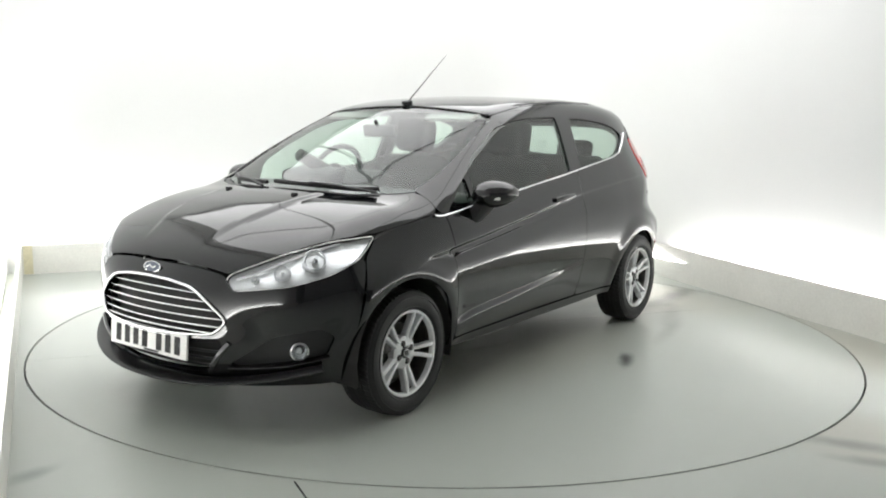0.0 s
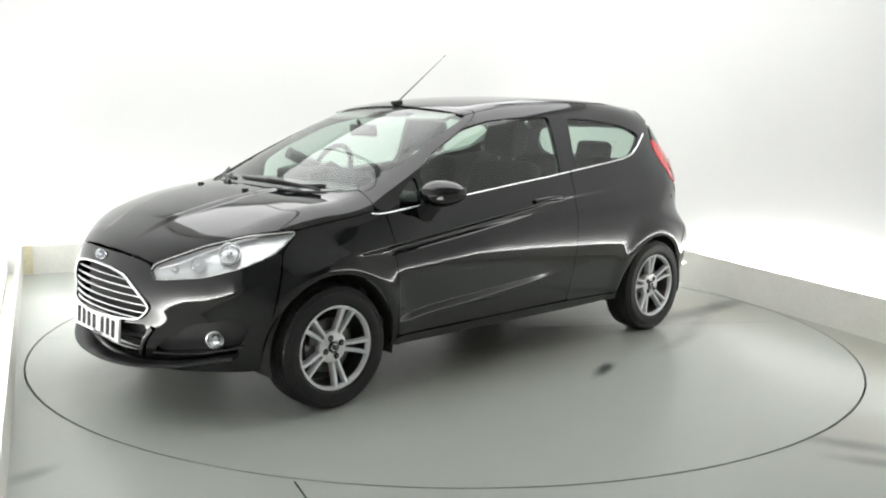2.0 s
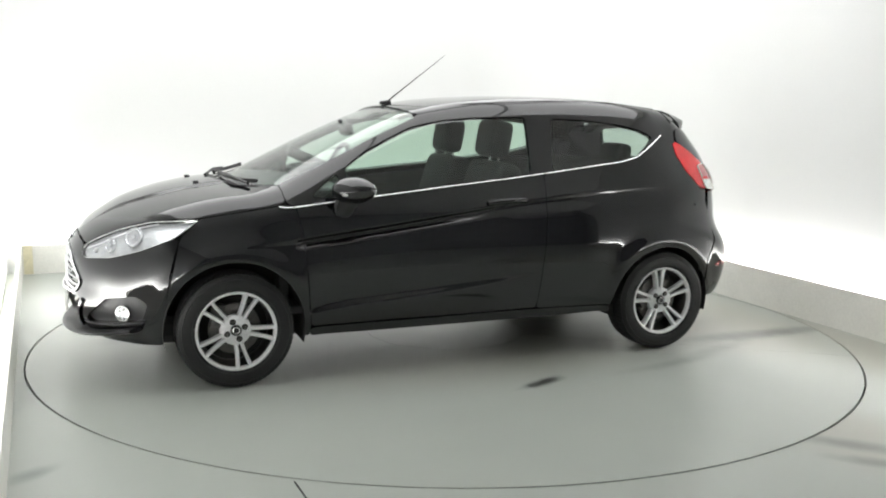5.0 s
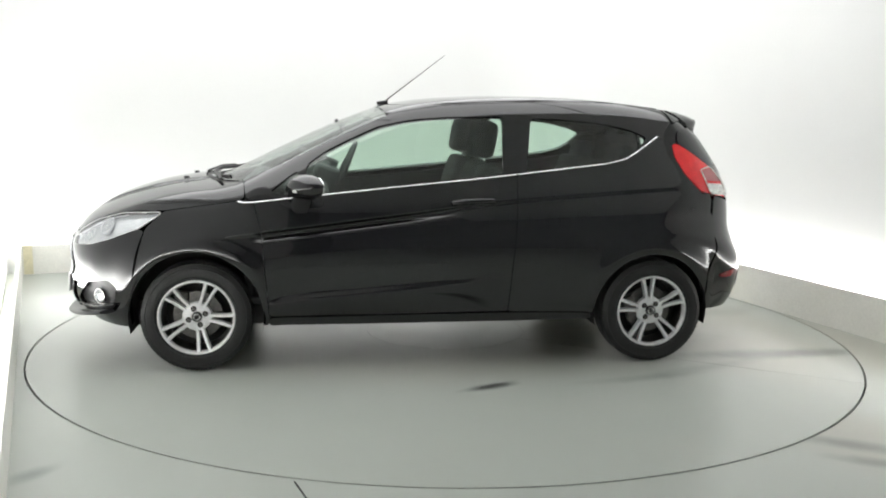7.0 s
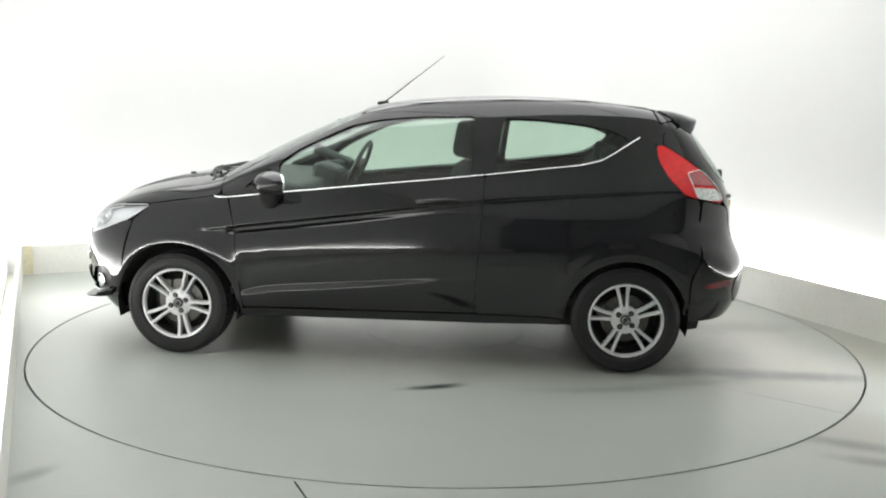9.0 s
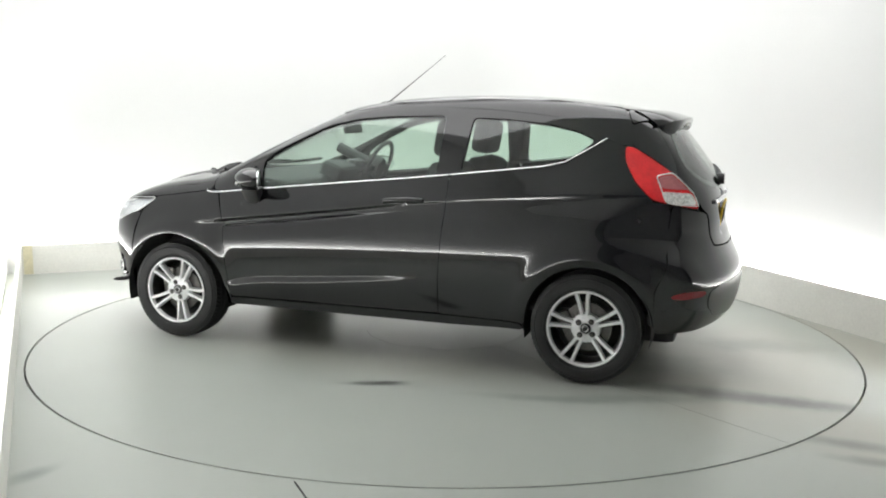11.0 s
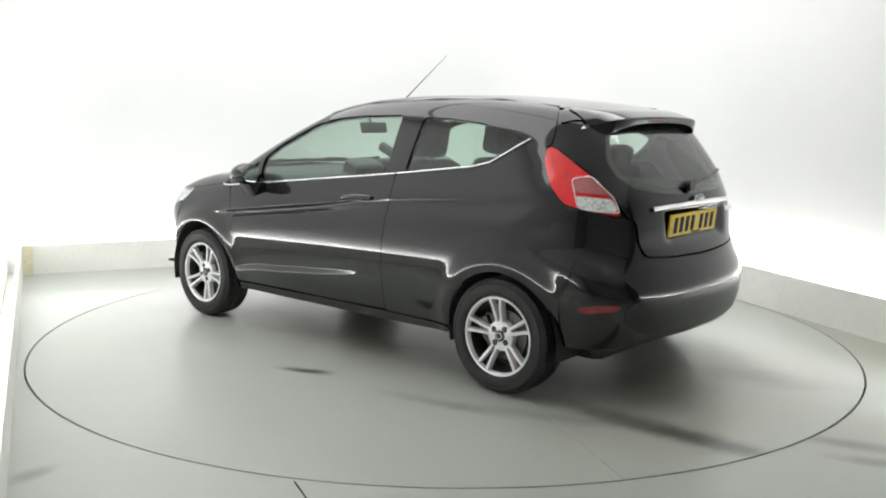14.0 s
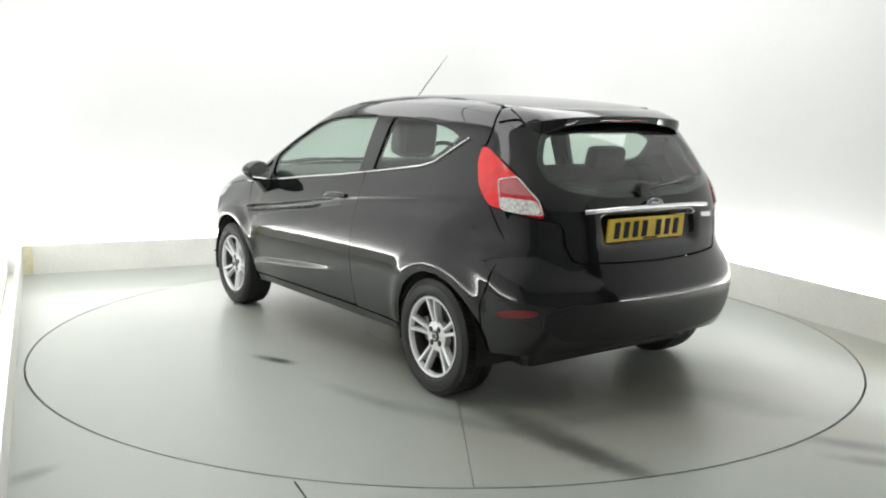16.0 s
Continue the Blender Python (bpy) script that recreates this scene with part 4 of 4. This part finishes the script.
part("exhaust", tube([(-1.4, -.45, .255), (-1.70, -.46, .25)], .05, .05, cap=False), STEEL, car, "steel exhaust pipe")

# roof aerial and front wipers
aerial = part("aerial", block((.07, .035, .022), (.215, 0, 1.432), .01, (0, 8, 0)), TRIM, roof, "black roof aerial")
part("rod", tube([(.20 - .37 * k, 0, 1.44 + .285 * k) for k in (0, .25, .5, .75, 1)], .006, .006, up=(0, 1, 0), taper=lambda k: 1.4 - 1.0 * k), TRIM, aerial)
for y0, y1, dx in ((.52, -.08, .0), (-.10, -.60, .0)):
    pts = []
    for k in range(13):
        y = y0 + (y1 - y0) * k / 12
        x = float(np.interp(abs(y), [0, .2, .42, .585, .66], [1.245, 1.225, 1.16, 1.05, .99])) - .012
        pts.append(lay(("top", 0), [(x - .035 * (k / 12), y)])[0] + np.array([0, 0, .014]))
    wpr = part("wiper", tube([tuple(p) for p in pts], .016, .022), TRIM, car, "black windscreen wiper")
    part("wiper_arm", tube([tuple(pts[0] + np.array([.05, .02, -.012])), tuple(pts[4] + np.array([.02, 0, .012])), tuple(pts[7] + np.array([0, 0, .012]))], .018, .014), TRIM, wpr)


# wheels: y points outwards
def wheel():
    e = new("wheel")
    R = .292
    tyre = part("tyre", lathe([(.192, .075), (.200, .089), (.225, .0965), (.255, .097), (.275, .090), (.284, .080), (.2875, .065), (.289, .03), (.289, -.03), (.2875, -.065), (.284, -.080), (.26, -.095), (.2, -.085), (.192, -.07)], 80),
                RUBBER, e, "black tyre", smooth=True, angle=50)
    for y0, y1 in ((-.040, -.019), (-.012, .012), (.019, .040)):
        part("tread_rib", lathe([(.288, y0), (.292, y0 + .001), (.292, y1 - .001), (.288, y1)], 80), RUBBER, tyre)
    for y0, y1 in ((-.083, -.046), (.046, .083)):
        bm, rows = bmesh.new(), []
        for k in range(216):
            q = 2 * math.pi * k / 216
            r = .2915 if k % 3 else .2865
            rows.append([bm.verts.new((w * math.cos(q + d), y, w * math.sin(q + d))) for w, y, d in ((.28, y0, 0), (r - .005 * (y0 < 0), y0, .02), (r - .005 * (y0 > 0), y1, -.02), (.28, y1, 0))])
        for k in range(216):
            A, B = rows[k], rows[(k + 1) % 216]
            for j in range(3):
                bm.faces.new((A[j], A[j + 1], B[j + 1], B[j]))
        part("shoulder_tread", bm, RUBBER, tyre)
    for r, y in ((.214, .0952), (.262, .0968)):
        part("sidewall_ring", lathe([(r - .003, y - .002), (r, y + .0015), (r + .003, y - .002)], 72), RUBBER, tyre, smooth=True)
    rim = part("rim", lathe([(.200, .080), (.201, .089), (.197, .092), (.190, .090), (.185, .080), (.184, .066)], 72), ALLOY, e, "silver five twin-spoke alloy rim", smooth=True, angle=40)
    part("barrel", lathe([(.185, .070), (.182, .050), (.172, .01), (.176, -.06), (.19, -.08)], 72), STEEL, rim, "dull grey inner barrel of the rim", smooth=True)
    for k in range(5):
        rot = Matrix.Rotation(radians(-72 * k), 4, "Y")
        for s in (1, -1):
            bm, rows = bmesh.new(), []
            for r, i0, i1, y in ((.045, .0030, .022, .066), (.075, .0055, .0240, .068), (.11, .0090, .0275, .074), (.145, .0140, .0325, .080), (.172, .0185, .0380, .084), (.190, .0220, .046, .086)):
                rows.append([bm.verts.new(rot @ Vector((w * s, d, r))) for w, d in ((i0, y - .034), (i0, y - .007), (i0 + .003, y), (i1 - .004, y), (i1, y - .008), (i1, y - .036))])
            for A, B in zip(rows, rows[1:]):
                for j in range(6):
                    bm.faces.new((A[j], A[(j + 1) % 6], B[(j + 1) % 6], B[j]))
            bm.faces.new(rows[0])
            bm.faces.new(rows[-1][::-1])
            part("spoke", bm, ALLOY, rim)
    part("hub", lathe([(.001, .064), (.03, .064), (.034, .068), (.064, .067), (.076, .060), (.078, .03)], 40), ALLOY, rim, smooth=True, angle=30)
    cap = part("centre_cap", lathe([(.001, .074), (.022, .0735), (.027, .070), (.028, .062)], 28), GLOSS, e, "dark centre cap", smooth=True)
    part("cap_ring", lathe([(.0135, .0745), (.016, .0755), (.0185, .0742)], 28), CHROME, cap)
    for k in range(4):
        q = radians(45 + 90 * k)
        part("bolt", lathe([(.001, .075), (.008, .075), (.0095, .071), (.0095, .06)], 12, Matrix.Translation((.046 * math.cos(q), 0, .046 * math.sin(q)))), STEEL, e)
        part("bolt_hole", lathe([(.0095, .0692), (.0150, .0692), (.0155, .066)], 16, Matrix.Translation((.046 * math.cos(q), 0, .046 * math.sin(q)))), PIT, e)
    part("brake_disc", lathe([(.05, .03), (.06, .022), (.128, .020), (.130, .006), (.06, .004)], 48), STEEL, e, "grey steel brake disc", smooth=True)
    part("calliper", block((.07, .05, .12), (.105, .022, .03), .015, (0, 20, 0)), STEEL, e)
    part("wheel_back", lathe([(.172, -.03), (.05, -.035), (.001, -.035)], 40), PIT, e)
    return e


proto = wheel()
proto.parent = car
tagged(proto, "silver alloy wheel with a black tyre")
places = [(1.2445, .745, 0, -25), (-1.2445, .765, 0, 7), (1.2445, -.745, 180, 25), (-1.2445, -.765, 180, 60)]
for k, (x, y, rz, spin) in enumerate(places):
    m = Matrix.Translation((x, y, .292)) @ pose(0, 0, 0, 0, 0, rz) @ pose(0, 0, 0, 0, spin, 0)
    if k == 0:
        proto.matrix_local = m
    else:
        copy_thing(proto, m).parent = car
    s = 1 if y > 0 else -1
    r = .348 if x > 0 else .330
    bm = bmesh.new()
    rr = []
    for q in np.linspace(-.25, math.pi + .25, 25):
        c0, s0 = math.cos(q), math.sin(q)
        rr.append([bm.verts.new((x + r * c0, s * yy, .293 + r * s0)) for yy in ((.845 if x > 0 else .85) - .02, .56)] + [bm.verts.new((x + .02 * c0, s * .56, .293 + .02 * s0))])
    for A, B in zip(rr, rr[1:]):
        for j in range(2):
            bm.faces.new((A[j], A[j + 1], B[j + 1], B[j]))
    part("arch_liner", bm, PIT, car, "black wheel arch liner")
# ---- inside the car ----
panel("door_trim", DASH, car, FLANK, side((.93, .895), (.39, .945), (-.219, 1.008), (-.472, 1.036), (-.983, 1.098), (-1.25, 1.13), (-1.40, .95), (-1.45, .70), (-.9, .62), (-.88, .33), (.86, .33), (.86, .66), (.95, .70)), lift=-.07, depth=0, res=.05, gap=0, mirror=True, label="dark door lining")
part("cabin_floor", block((2.5, 1.5, .04), (-.25, 0, .36), .01), DASH, car, "dark cabin floor")
part("bulkhead", block((.05, 1.40, .5), (.98, 0, .62), .02), DASH, car, "dark bulkhead")
dash = part("dashboard", block((.50, 1.42, .24), (.80, 0, .865), .07, (0, -4, 0), 4), DASH, car, "dark grey dashboard", smooth=True)
part("binnacle", block((.20, .36, .10), (.62, -.36, 1.0), .045, (0, 8, 0), 3), DASH, dash, smooth=True)
part("centre_console", block((.16, .26, .24), (.58, 0, .93), .04, (0, -20, 0), 3), DASH, dash, smooth=True)
m = pose(.44, -.36, 1.0) @ pose(0, 0, 0, 0, -24, 0)
sw = part("steering_wheel", tube([(0, .185 * math.cos(q), .185 * math.sin(q)) for q in np.linspace(0, 2 * math.pi, 40, endpoint=False)], .032, .028, up=(1, 0, 0), closed=True), DASH, car, "dark steering wheel", smooth=True)
sw.matrix_local = m
part("wheel_boss", disc(.07, .05, pose(0, 0, 0, 0, 90), 28), DASH, sw)
for q in (0, 180, 270):
    part("wheel_spoke", block((.02, .13, .035), (.0, .115 * math.cos(radians(q)), .115 * math.sin(radians(q))), .008, (q, 0, 0)), DASH, sw)
part("column", tube([(.05, 0, 0), (.32, 0, 0)], .07, .07, up=(0, 0, 1)), DASH, sw)


def seat(y):
    e = tagged(new("seat"), "charcoal cloth front seat")
    e.parent = car
    part("cushion", block((.52, .50, .18), (.04, y, .56), .07, (0, -8, 0), 4), CLOTH, e, smooth=True)
    part("backrest", block((.16, .50, .56), (-.285, y, .825), .07, (0, -17, 0), 4), CLOTH, e, smooth=True)
    part("base", block((.44, .40, .12), (.02, y, .43), .02), DASH, e)
    h = part("headrest", block((.14, .26, .215), (-.345, y, 1.228), .055, (0, -10, 0), 4), CLOTH, e, smooth=True)
    for d in (-.06, .06):
        part("post", tube([(-.36, y + d, 1.14), (-.345, y + d, 1.05)], .014, .014, up=(0, 1, 0)), CHROME, h)


for y in (.36, -.36):
    seat(y)
bench = tagged(new("rear_bench"), "charcoal cloth rear bench")
bench.parent = car
part("cushion", block((.50, 1.24, .18), (-.76, 0, .55), .07, (0, -6, 0), 4), CLOTH, bench, smooth=True)
part("backrest", block((.16, 1.24, .58), (-1.06, 0, .82), .06, (0, -20, 0), 4), CLOTH, bench, smooth=True)
for y in (.38, -.38):
    part("headrest", block((.10, .25, .13), (-1.17, y, 1.14), .045, (0, -14, 0), 4), CLOTH, bench, smooth=True)
part("parcel_shelf", block((.50, 1.16, .025), (-1.42, 0, 1.0), .01), DASH, car, "dark parcel shelf")
im = part("interior_mirror", block((.03, .23, .07), (.46, 0, 1.27), .025, (0, 12, 0), 3), DASH, car, "dark interior mirror", smooth=True)
part("mirror_foot", tube([(.47, 0, 1.29), (.50, 0, 1.325)], .02, .02, up=(0, 1, 0)), DASH, im)
for y in (.36, -.36):
    part("sun_visor", block((.15, .34, .018), (.24, y, 1.362), .008, (0, 20, 0)), LINING, car, "pale sun visor")


def motions():
    for thing, off in ((car, Matrix.Translation((CAR_X, CAR_Y, 0))), (turntable, Matrix())):
        walk(thing, [(t, pose(0, 0, 0, 0, 0, a) @ off) for t, a in TURN])


motions()
